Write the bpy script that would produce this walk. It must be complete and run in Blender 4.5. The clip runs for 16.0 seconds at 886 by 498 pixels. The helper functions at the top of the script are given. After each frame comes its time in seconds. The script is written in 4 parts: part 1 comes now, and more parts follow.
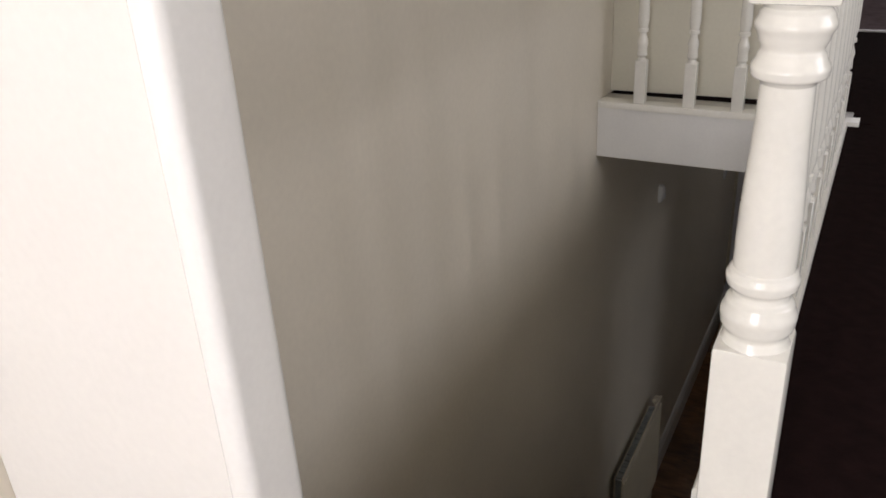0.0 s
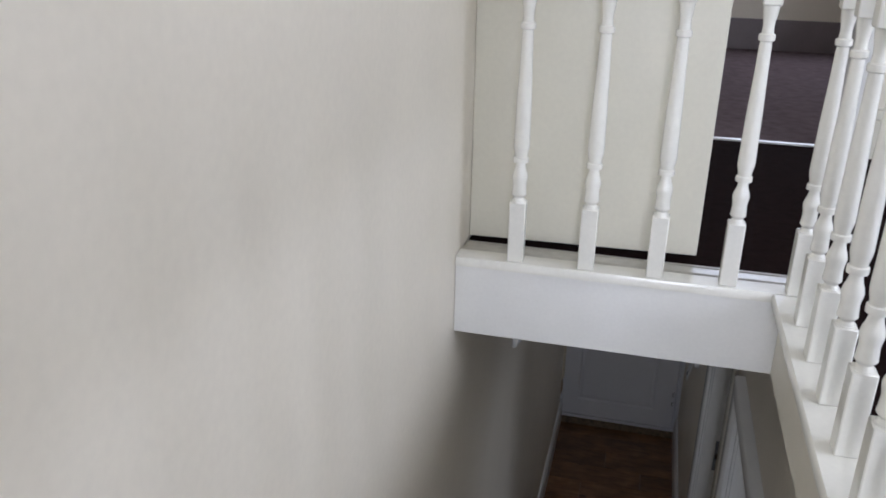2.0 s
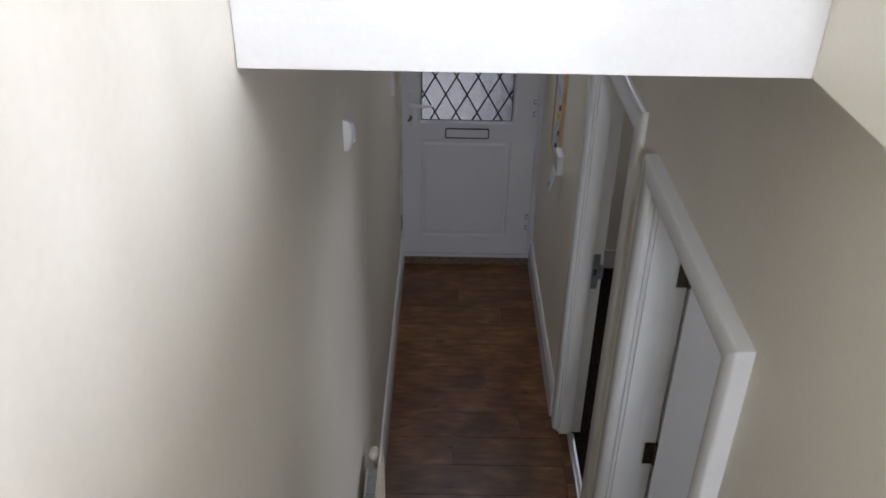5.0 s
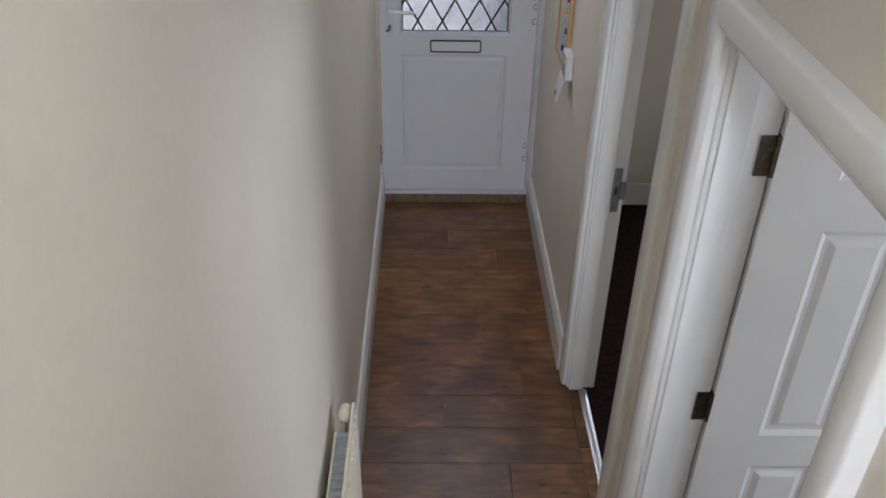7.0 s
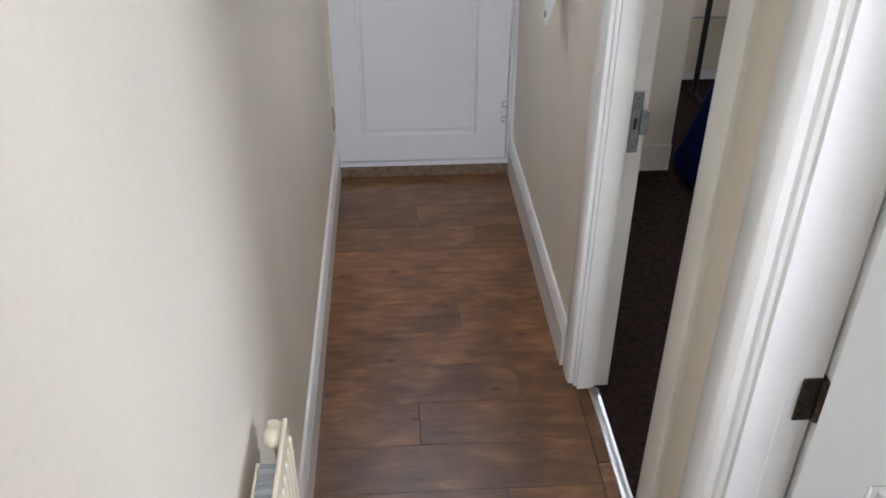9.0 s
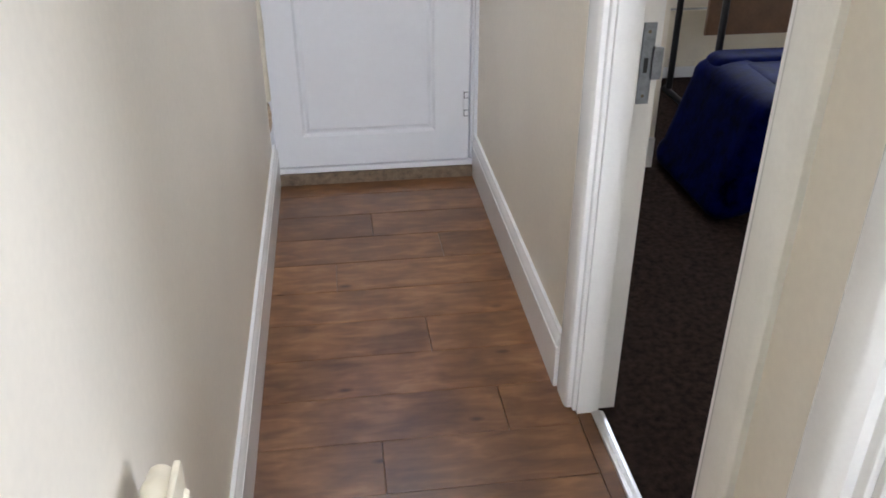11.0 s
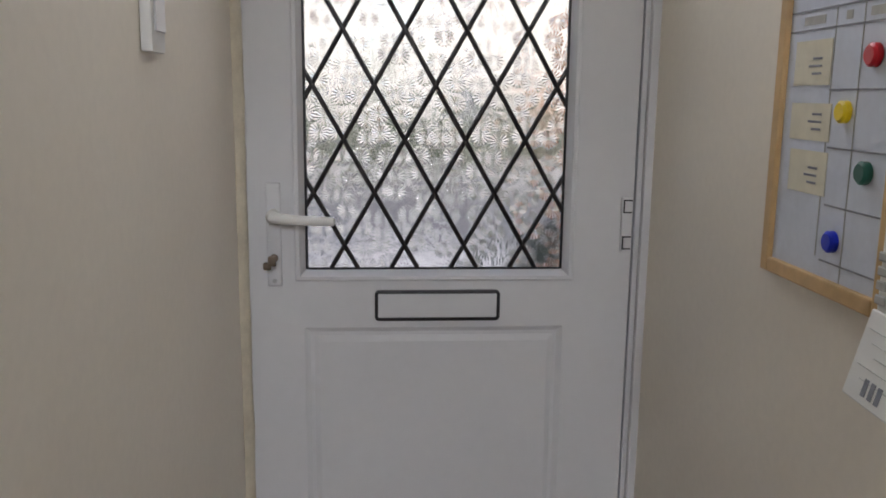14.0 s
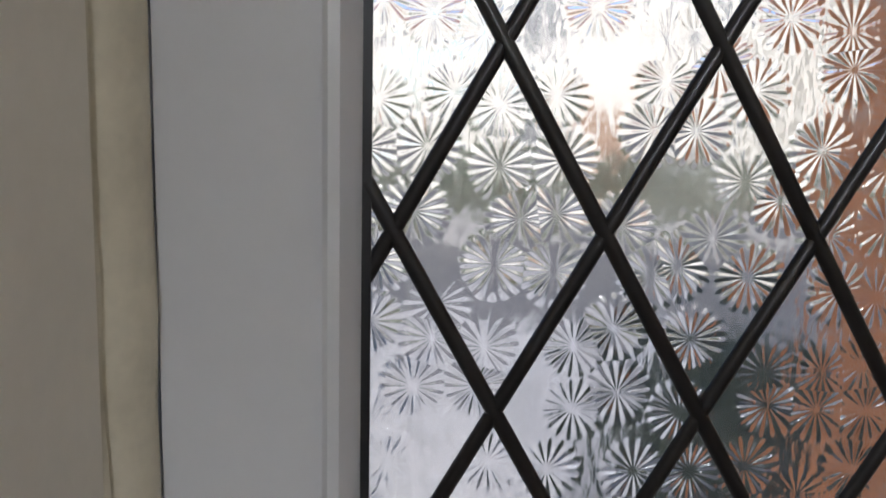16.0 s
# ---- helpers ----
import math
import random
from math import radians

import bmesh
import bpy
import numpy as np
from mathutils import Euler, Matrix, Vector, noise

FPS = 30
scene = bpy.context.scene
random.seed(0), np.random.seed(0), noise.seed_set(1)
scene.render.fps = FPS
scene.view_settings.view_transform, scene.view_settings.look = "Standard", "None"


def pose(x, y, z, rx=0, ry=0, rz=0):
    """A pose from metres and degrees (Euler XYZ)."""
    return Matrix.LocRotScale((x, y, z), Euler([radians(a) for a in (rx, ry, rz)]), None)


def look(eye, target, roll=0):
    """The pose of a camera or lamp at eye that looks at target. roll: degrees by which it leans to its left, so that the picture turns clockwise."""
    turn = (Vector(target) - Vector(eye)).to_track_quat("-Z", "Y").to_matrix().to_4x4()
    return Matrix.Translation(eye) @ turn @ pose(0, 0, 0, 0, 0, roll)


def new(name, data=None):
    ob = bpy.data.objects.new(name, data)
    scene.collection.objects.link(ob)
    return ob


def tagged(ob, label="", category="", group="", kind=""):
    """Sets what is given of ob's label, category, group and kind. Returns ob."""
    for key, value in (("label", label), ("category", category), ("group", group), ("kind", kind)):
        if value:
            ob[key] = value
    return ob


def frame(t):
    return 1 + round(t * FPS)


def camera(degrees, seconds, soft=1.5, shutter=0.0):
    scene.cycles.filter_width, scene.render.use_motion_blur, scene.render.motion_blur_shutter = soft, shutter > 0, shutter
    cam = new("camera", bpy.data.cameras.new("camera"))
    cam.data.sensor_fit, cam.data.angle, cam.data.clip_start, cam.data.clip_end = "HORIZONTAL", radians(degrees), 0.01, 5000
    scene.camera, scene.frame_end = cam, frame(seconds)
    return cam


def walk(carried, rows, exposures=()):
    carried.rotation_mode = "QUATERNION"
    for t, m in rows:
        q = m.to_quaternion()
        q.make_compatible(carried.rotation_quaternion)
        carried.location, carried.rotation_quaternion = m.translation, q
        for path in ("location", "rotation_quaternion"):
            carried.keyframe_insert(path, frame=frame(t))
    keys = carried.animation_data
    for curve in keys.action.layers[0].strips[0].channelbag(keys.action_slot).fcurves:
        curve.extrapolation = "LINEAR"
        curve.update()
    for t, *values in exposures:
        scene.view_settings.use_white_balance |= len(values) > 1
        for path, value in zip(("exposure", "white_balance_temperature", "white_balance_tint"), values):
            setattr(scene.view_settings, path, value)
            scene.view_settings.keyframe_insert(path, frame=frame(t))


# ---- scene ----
cam = camera(56.2, 16.0, soft=1.7)
PATH = [
    (0, (0.924, -0.318, 3.839), (0.054, 1.257, 2.965), -3.4),
    (0.3, (0.875, -0.11, 3.757), (-0.033, 1.488, 2.969), 0.6),
    (0.5, (0.839, -0.077, 3.8), (-0.045, 1.547, 3.038), 1.6),
    (0.6, (0.82, -0.037, 3.791), (-0.041, 1.61, 3.054), 2.2),
    (1, (0.661, 0.204, 3.779), (-0.013, 1.969, 3.124), 0.7),
    (1.5, (0.533, 0.471, 3.769), (-0.02, 2.259, 3.063), 0.9),
    (2, (0.447, 0.701, 3.776), (-0.003, 2.496, 3.017), 1.1),
    (2.5, (0.341, 0.895, 3.727), (0.134, 2.682, 2.854), 0.2),
    (3, (0.298, 1.025, 3.665), (0.289, 2.786, 2.716), -1.2),
    (3.5, (0.338, 1.15, 3.502), (0.294, 2.895, 2.526), 0.2),
    (4, (0.358, 1.259, 3.41), (0.278, 2.971, 2.38), 0.4),
    (4.5, (0.309, 1.381, 3.278), (0.282, 3.085, 2.232), 0.7),
    (6.8, (0.277, 1.952, 2.631), (0.303, 3.623, 1.534), 1.2),
    (7, (0.289, 2.003, 2.581), (0.323, 3.667, 1.472), 1.0),
    (7.5, (0.251, 2.133, 2.461), (0.373, 3.807, 1.373), 1.9),
    (8, (0.27, 2.279, 2.325), (0.356, 3.963, 1.248), 1.3),
    (8.5, (0.317, 2.395, 2.219), (0.352, 4.057, 1.106), 1.2),
    (8.7, (0.306, 2.47, 2.136), (0.368, 4.137, 1.033), 0.9),
    (10.8, (0.316, 2.939, 1.645), (0.503, 4.644, 0.616), -1.1),
    (11, (0.304, 2.977, 1.596), (0.527, 4.698, 0.602), -0.1),
    (11.5, (0.362, 3.113, 1.458), (0.498, 4.858, 0.49), 0.2),
    (12, (0.373, 3.314, 1.378), (0.464, 5.158, 0.608), 1.6),
    (12.5, (0.333, 3.577, 1.397), (0.389, 5.472, 0.76), 0.9),
    (13, (0.357, 3.918, 1.412), (0.44, 5.843, 0.874), 1.3),
    (13.5, (0.308, 4.263, 1.428), (0.379, 6.201, 0.941), 1.9),
    (14, (0.308, 4.605, 1.446), (0.451, 6.566, 1.081), 0.7),
    (14.5, (0.294, 4.989, 1.398), (0.371, 6.977, 1.197), 1.0),
    (15, (0.25, 5.355, 1.444), (0.279, 7.351, 1.335), 2.2),
    (15.5, (0.208, 5.663, 1.481), (0.311, 7.657, 1.374), 1.5),
    (16, (0.180, 5.920, 1.527), (0.203, 7.900, 1.249), 1.2),
]
EXPOSURES = [(0.0, -1.3, 6750, 19), (0.6, -1.35, 6900, 20), (1.0, -1.5, 6400, 17), (1.5, -0.95, 5950, 18), (2.0, -0.5, 5850, 17), (2.5, -0.2, 5900, 18), (3.5, 0.05, 5950, 19), (4.0, 0.1, 5950, 19), (4.5, 0.35, 5900, 18), (7.0, 1.5, 5900, 16), (8.0, 1.8, 5950, 16), (8.7, 2.1, 5950, 16), (11.0, 2.6, 5950, 15), (11.7, 2.72, 6000, 15), (12.5, 2.4, 6000, 15), (13.5, 1.78, 6200, 16), (15.0, 1.22, 6300, 16), (15.6, 1.15, 6250, 14), (16.0, 1.4, 6150, 14)]
walk(cam, [(t, look(eye, target, roll)) for t, eye, target, roll in PATH], EXPOSURES)

# ---------------------------------------------------------------- light
def area(name, m, sx, sy, watts, colour=(1, 1, 1)):
    d = bpy.data.lights.new(name, "AREA")
    d.shape, d.size, d.size_y, d.energy, d.color = "RECTANGLE", sx, sy, watts, colour
    ob = new(name, d)
    ob.matrix_world = m
    return ob


world = bpy.data.worlds.new("world")
scene.world = world
world.use_nodes = True
wn = world.node_tree
sky = wn.nodes.new("ShaderNodeTexSky")
sky.sky_type, sky.sun_disc, sky.sun_elevation, sky.sun_rotation = "NISHITA", False, radians(38), radians(200)
sky.dust_density, sky.ozone_density = 3.0, 1.0
wn.links.new(sky.outputs[0], wn.nodes["Background"].inputs[0])
wn.nodes["Background"].inputs[1].default_value = 0.15
sun_data = bpy.data.lights.new("sun", "SUN")
sun_data.energy, sun_data.angle, sun_data.color = 2.8, radians(15), (1.0, 0.95, 0.88)
sun = new("sun", sun_data)
sun.matrix_world = look((0, -10, 8.0), (3.5, 0, 0))

DAY = (0.93, 0.97, 1.0)
area("window_light_rear", look((0.75, -2.36, 4.1), (0.75, 0, 3.6)), 1.25, 1.15, 150, DAY)
area("window_light_bedroom", look((1.5, 6.64, 4.15), (1.2, 3, 3.4)), 1.5, 1.1, 20, DAY)
area("window_light_living", look((2.8, 7.62, 1.55), (2.4, 5, 0.8)), 2.0, 1.25, 9, DAY)
# Added fill for the hall walls; the opening above the door is guessed.
area("transom_fill_light", look((0.43, 6.44, 2.43), (0.43, 5.2, 1.5)), 0.80, 0.38, 2.5, DAY)
# Fill through the dining doorway, aimed at the left hall wall.
area("dining_fill_light", look((3.46, 2.75, 1.5), (0.9, 3.1, 1.2)), 1.3, 1.15, 12, DAY)
# Broad fill added upstairs for the left stair wall; no landing window is known.
area("landing_fill_light", look((3.56, 1.35, 4.2), (0.0, 1.35, 3.3)), 1.7, 1.3, 88, DAY)


# ---------------------------------------------------------------- materials
def material(name, colour=(0.8, 0.8, 0.8), rough=0.5, metal=0.0, var=0.08, scale=6.0, grain=80.0, bump=0.05, spec=0.5):
    """Principled material with two scales of variation in colour and a fine relief."""
    m = bpy.data.materials.new(name)
    m.use_nodes = True
    t = m.node_tree
    n, l = t.nodes, t.links
    p = n["Principled BSDF"]
    p.inputs["Roughness"].default_value, p.inputs["Metallic"].default_value = rough, metal
    p.inputs["Specular IOR Level"].default_value = spec
    tc = n.new("ShaderNodeTexCoord")
    a, b = n.new("ShaderNodeTexNoise"), n.new("ShaderNodeTexNoise")
    a.inputs["Scale"].default_value, a.inputs["Detail"].default_value = scale, 5
    b.inputs["Scale"].default_value, b.inputs["Detail"].default_value = grain, 3
    for k in (a, b):
        l.new(tc.outputs["Object"], k.inputs["Vector"])
    add = n.new("ShaderNodeMath")
    add.operation = "ADD"
    l.new(a.outputs["Fac"], add.inputs[0])
    half = n.new("ShaderNodeMath")
    half.operation = "MULTIPLY"
    half.inputs[1].default_value = 0.5
    l.new(b.outputs["Fac"], half.inputs[0])
    l.new(half.outputs[0], add.inputs[1])
    r = n.new("ShaderNodeValToRGB")
    r.color_ramp.elements[0].position, r.color_ramp.elements[1].position = 0.45, 1.05
    r.color_ramp.elements[0].color = (*[c * (1 - var) for c in colour], 1)
    r.color_ramp.elements[1].color = (*[min(1, c * (1 + var)) for c in colour], 1)
    l.new(add.outputs[0], r.inputs[0])
    l.new(r.outputs[0], p.inputs["Base Color"])
    if bump:
        bp = n.new("ShaderNodeBump")
        bp.inputs["Strength"].default_value, bp.inputs["Distance"].default_value = bump, 0.003
        l.new(add.outputs[0], bp.inputs["Height"])
        l.new(bp.outputs[0], p.inputs["Normal"])
    return m


M_WALL = material("cream_emulsion", (0.80, 0.745, 0.64), 0.55, var=0.05, scale=2.2, grain=60, bump=0.12)
M_APRON = material("cream_eggshell", (0.77, 0.73, 0.63), 0.45, var=0.04, scale=3, bump=0.05)
M_CEIL = material("ceiling_white", (0.78, 0.76, 0.72), 0.8, var=0.04, scale=2)
M_WHITE = material("white_gloss", (0.85, 0.845, 0.82), 0.22, var=0.04, scale=5, grain=120, bump=0.06)
M_GLOSS = material("cream_white_gloss", (0.84, 0.825, 0.76), 0.16, var=0.05, scale=9, grain=90, bump=0.08)
M_DOORC = material("cream_door_paint", (0.74, 0.71, 0.60), 0.35, var=0.05, scale=4, bump=0.05)
M_UPVC = material("white_upvc", (0.65, 0.65, 0.66), 0.28, var=0.03, scale=3, grain=40, bump=0.02)
M_PLASTIC = material("white_plastic", (0.75, 0.75, 0.72), 0.35, var=0.03, bump=0.0)
M_RAD = material("cream_radiator", (0.72, 0.66, 0.52), 0.35, var=0.05, scale=8, bump=0.03)
M_FIN = material("grey_fins", (0.32, 0.34, 0.34), 0.5, var=0.15, scale=30)
M_BLACK = material("black_plastic", (0.012, 0.012, 0.014), 0.35, var=0.2, scale=20)
M_LEAD = material("lead_came", (0.009, 0.008, 0.008), 0.28, metal=0.0, var=0.25, scale=60, grain=300, bump=0.2)
M_STEEL = material("brushed_steel", (0.5, 0.5, 0.5), 0.3, metal=1.0, var=0.15, scale=30, grain=400, bump=0.05)
M_STRIKE = material("dull_steel", (0.26, 0.28, 0.31), 0.35, metal=1.0, var=0.3, scale=50, grain=300, bump=0.1)
M_BRASS = material("tarnished_hinge", (0.17, 0.145, 0.11), 0.4, metal=1.0, var=0.35, scale=60, grain=300, bump=0.2)
M_KEY = material("bronze_key", (0.20, 0.16, 0.12), 0.35, metal=0.8, var=0.3, scale=80)
M_ALU = material("aluminium_strip", (0.55, 0.54, 0.52), 0.35, metal=1.0, var=0.12, scale=40, grain=300)
M_CARPET = material("dark_brown_carpet", (0.011, 0.0052, 0.0050), 0.95, var=0.35, scale=30, grain=400, bump=0.8, spec=0.05)
M_FLECK = material("brown_fleck_carpet", (0.026, 0.017, 0.014), 0.95, var=0.7, scale=45, grain=350, bump=0.8, spec=0.05)
M_MAUVE = material("mauve_grey_carpet", (0.15, 0.115, 0.125), 0.95, var=0.25, scale=20, grain=350, bump=0.7, spec=0.05)
M_MAUVEBAND = material("mauve_grey_band", (0.20, 0.17, 0.18), 0.5, var=0.1, scale=6)
M_STAIR = material("stair_carpet", (0.06, 0.035, 0.03), 0.95, var=0.3, scale=30, grain=400, bump=0.8, spec=0.05)
M_PINE = material("pine_frame", (0.55, 0.36, 0.16), 0.45, var=0.18, scale=12, grain=60, bump=0.1)
M_PAPER = material("pale_paper", (0.62, 0.66, 0.74), 0.6, var=0.06, scale=25, grain=90, bump=0.0)
M_CARD = material("cream_card", (0.70, 0.66, 0.52), 0.7, var=0.06, scale=30)
M_INK = material("grey_ink", (0.24, 0.25, 0.28), 0.7, var=0.2, scale=40)
M_GREYKEY = material("grey_keys", (0.42, 0.42, 0.40), 0.5, var=0.1, scale=40)
M_DESKTOP = material("pale_desk_laminate", (0.62, 0.55, 0.46), 0.3, var=0.08, scale=6)
M_DESKWOOD = material("dark_desk_wood", (0.13, 0.065, 0.032), 0.4, var=0.3, scale=10, grain=60, bump=0.1)
M_PLASTER = material("broken_plaster", (0.42, 0.32, 0.22), 0.9, var=0.4, scale=60, grain=200, bump=0.8)
M_FILLER = material("yellowed_sealant", (0.64, 0.58, 0.45), 0.55, var=0.12, scale=20, grain=100, bump=0.3)
M_THRESH = material("worn_threshold", (0.15, 0.105, 0.065), 0.7, var=0.5, scale=35, grain=120, bump=0.4)
M_CONC = material("concrete_paving", (0.23, 0.228, 0.222), 0.85, var=0.55, scale=1.6, grain=40, bump=0.4)
M_ROAD = material("asphalt", (0.05, 0.05, 0.052), 0.85, var=0.3, scale=4, grain=120, bump=0.5)
M_GRASS = material("ground_grass", (0.05, 0.075, 0.03), 0.95, var=0.4, scale=1.0, grain=8, bump=0.5)
M_LEAF = material("hedge_leaf", (0.035, 0.05, 0.03), 0.6, var=0.5, scale=5, grain=40)
M_RENDER = material("pale_render", (0.35, 0.345, 0.315), 0.85, var=0.1, scale=1.5)
M_TILE = material("roof_tile", (0.16, 0.09, 0.07), 0.8, var=0.25, scale=3, grain=20)
M_GLASSDARK = material("far_window_glass", (0.05, 0.06, 0.07), 0.1, var=0.1)


def velvet():
    m = material("blue_crushed_velvet", (0.0008, 0.002, 0.030), 0.5, var=0.85, scale=14, grain=45, bump=0.6, spec=0.02)
    p = m.node_tree.nodes["Principled BSDF"]
    p.inputs["Sheen Weight"].default_value, p.inputs["Sheen Roughness"].default_value = 0.0, 0.35
    p.inputs["Sheen Tint"].default_value = (0.05, 0.15, 1.0, 1)
    p.inputs["Specular Tint"].default_value = (0.25, 0.4, 1.0, 1)
    return m


M_VELVET = velvet()


def brick_wall_material():
    m = bpy.data.materials.new("orange_brick")
    m.use_nodes = True
    n, l = m.node_tree.nodes, m.node_tree.links
    p = n["Principled BSDF"]
    p.inputs["Roughness"].default_value = 0.85
    tc, mp, b = n.new("ShaderNodeTexCoord"), n.new("ShaderNodeMapping"), n.new("ShaderNodeTexBrick")
    mp.inputs["Rotation"].default_value = (radians(90), 0, radians(90))
    b.inputs["Color1"].default_value, b.inputs["Color2"].default_value = (0.52, 0.20, 0.075, 1), (0.44, 0.16, 0.06, 1)
    b.inputs["Mortar"].default_value = (0.34, 0.30, 0.25, 1)
    b.inputs["Scale"].default_value, b.inputs["Brick Width"].default_value, b.inputs["Row Height"].default_value = 1.0, 0.225, 0.075
    b.inputs["Mortar Size"].default_value = 0.008
    l.new(tc.outputs["Object"], mp.inputs[0])
    l.new(mp.outputs[0], b.inputs["Vector"])
    l.new(b.outputs["Color"], p.inputs["Base Color"])
    return m


M_BRICK = brick_wall_material()


def plank_material():
    m = bpy.data.materials.new("oak_laminate")
    m.use_nodes = True
    n, l = m.node_tree.nodes, m.node_tree.links
    p = n["Principled BSDF"]
    p.inputs["Specular IOR Level"].default_value = 0.35
    p.inputs["Coat Weight"].default_value, p.inputs["Coat Roughness"].default_value = 0.15, 0.27
    tc, info = n.new("ShaderNodeTexCoord"), n.new("ShaderNodeObjectInfo")
    off = n.new("ShaderNodeVectorMath")
    off.operation = "SCALE"
    comb = n.new("ShaderNodeCombineXYZ")
    for k in range(3):
        l.new(info.outputs["Random"], comb.inputs[k])
    l.new(comb.outputs[0], off.inputs[0])
    off.inputs["Scale"].default_value = 17.0
    add = n.new("ShaderNodeVectorMath")
    add.operation = "ADD"
    l.new(tc.outputs["Object"], add.inputs[0])
    l.new(off.outputs[0], add.inputs[1])
    mp = n.new("ShaderNodeMapping")
    mp.inputs["Scale"].default_value = (2.4, 9.0, 1.0)
    l.new(add.outputs[0], mp.inputs[0])
    grain = n.new("ShaderNodeTexNoise")
    grain.inputs["Scale"].default_value, grain.inputs["Detail"].default_value, grain.inputs["Distortion"].default_value = 3.4, 9, 0.5
    l.new(mp.outputs[0], grain.inputs["Vector"])
    blot = n.new("ShaderNodeTexNoise")
    blot.inputs["Scale"].default_value, blot.inputs["Detail"].default_value = 5.0, 6
    l.new(add.outputs[0], blot.inputs["Vector"])
    knot = n.new("ShaderNodeTexVoronoi")
    knot.inputs["Scale"].default_value = 5.5
    mk = n.new("ShaderNodeMapping")
    mk.inputs["Scale"].default_value = (0.8, 1.7, 1.0)
    l.new(add.outputs[0], mk.inputs[0])
    l.new(mk.outputs[0], knot.inputs["Vector"])
    kr = n.new("ShaderNodeValToRGB")
    kr.color_ramp.elements[0].position, kr.color_ramp.elements[1].position = 0.03, 0.13
    kr.color_ramp.elements[0].color, kr.color_ramp.elements[1].color = (0.34, 0.29, 0.27, 1), (1, 1, 1, 1)
    l.new(knot.outputs["Distance"], kr.inputs[0])
    r = n.new("ShaderNodeValToRGB")
    r.color_ramp.elements[0].position, r.color_ramp.elements[1].position = 0.28, 0.75
    r.color_ramp.elements[0].color, r.color_ramp.elements[1].color = (0.160, 0.072, 0.028, 1), (0.33, 0.170, 0.072, 1)
    mid = r.color_ramp.elements.new(0.5)
    mid.color = (0.230, 0.108, 0.042, 1)
    l.new(grain.outputs["Fac"], r.inputs[0])
    br = n.new("ShaderNodeValToRGB")
    br.color_ramp.elements[0].position, br.color_ramp.elements[1].position = 0.3, 0.7
    br.color_ramp.elements[0].color, br.color_ramp.elements[1].color = (0.60, 0.56, 0.53, 1), (1.18, 1.15, 1.12, 1)
    l.new(blot.outputs["Fac"], br.inputs[0])
    m1, m2, m3 = [n.new("ShaderNodeMix") for _ in range(3)]
    for k in (m1, m2, m3):
        k.data_type, k.blend_type = "RGBA", "MULTIPLY"
        k.inputs[0].default_value = 1.0
    l.new(r.outputs[0], m1.inputs[6])
    l.new(br.outputs[0], m1.inputs[7])
    l.new(m1.outputs[2], m2.inputs[6])
    l.new(kr.outputs[0], m2.inputs[7])
    rr = n.new("ShaderNodeValToRGB")
    rr.color_ramp.elements[0].color, rr.color_ramp.elements[1].color = (0.72, 0.70, 0.68, 1), (1.12, 1.12, 1.12, 1)
    l.new(info.outputs["Random"], rr.inputs[0])
    l.new(m2.outputs[2], m3.inputs[6])
    l.new(rr.outputs[0], m3.inputs[7])
    l.new(m3.outputs[2], p.inputs["Base Color"])
    ro = n.new("ShaderNodeMapRange")
    ro.inputs["To Min"].default_value, ro.inputs["To Max"].default_value = 0.285, 0.40
    l.new(blot.outputs["Fac"], ro.inputs["Value"])
    l.new(ro.outputs[0], p.inputs["Roughness"])
    bp = n.new("ShaderNodeBump")
    bp.inputs["Strength"].default_value, bp.inputs["Distance"].default_value = 0.25, 0.002
    l.new(grain.outputs["Fac"], bp.inputs["Height"])
    l.new(bp.outputs[0], p.inputs["Normal"])
    return m


M_PLANK = plank_material()


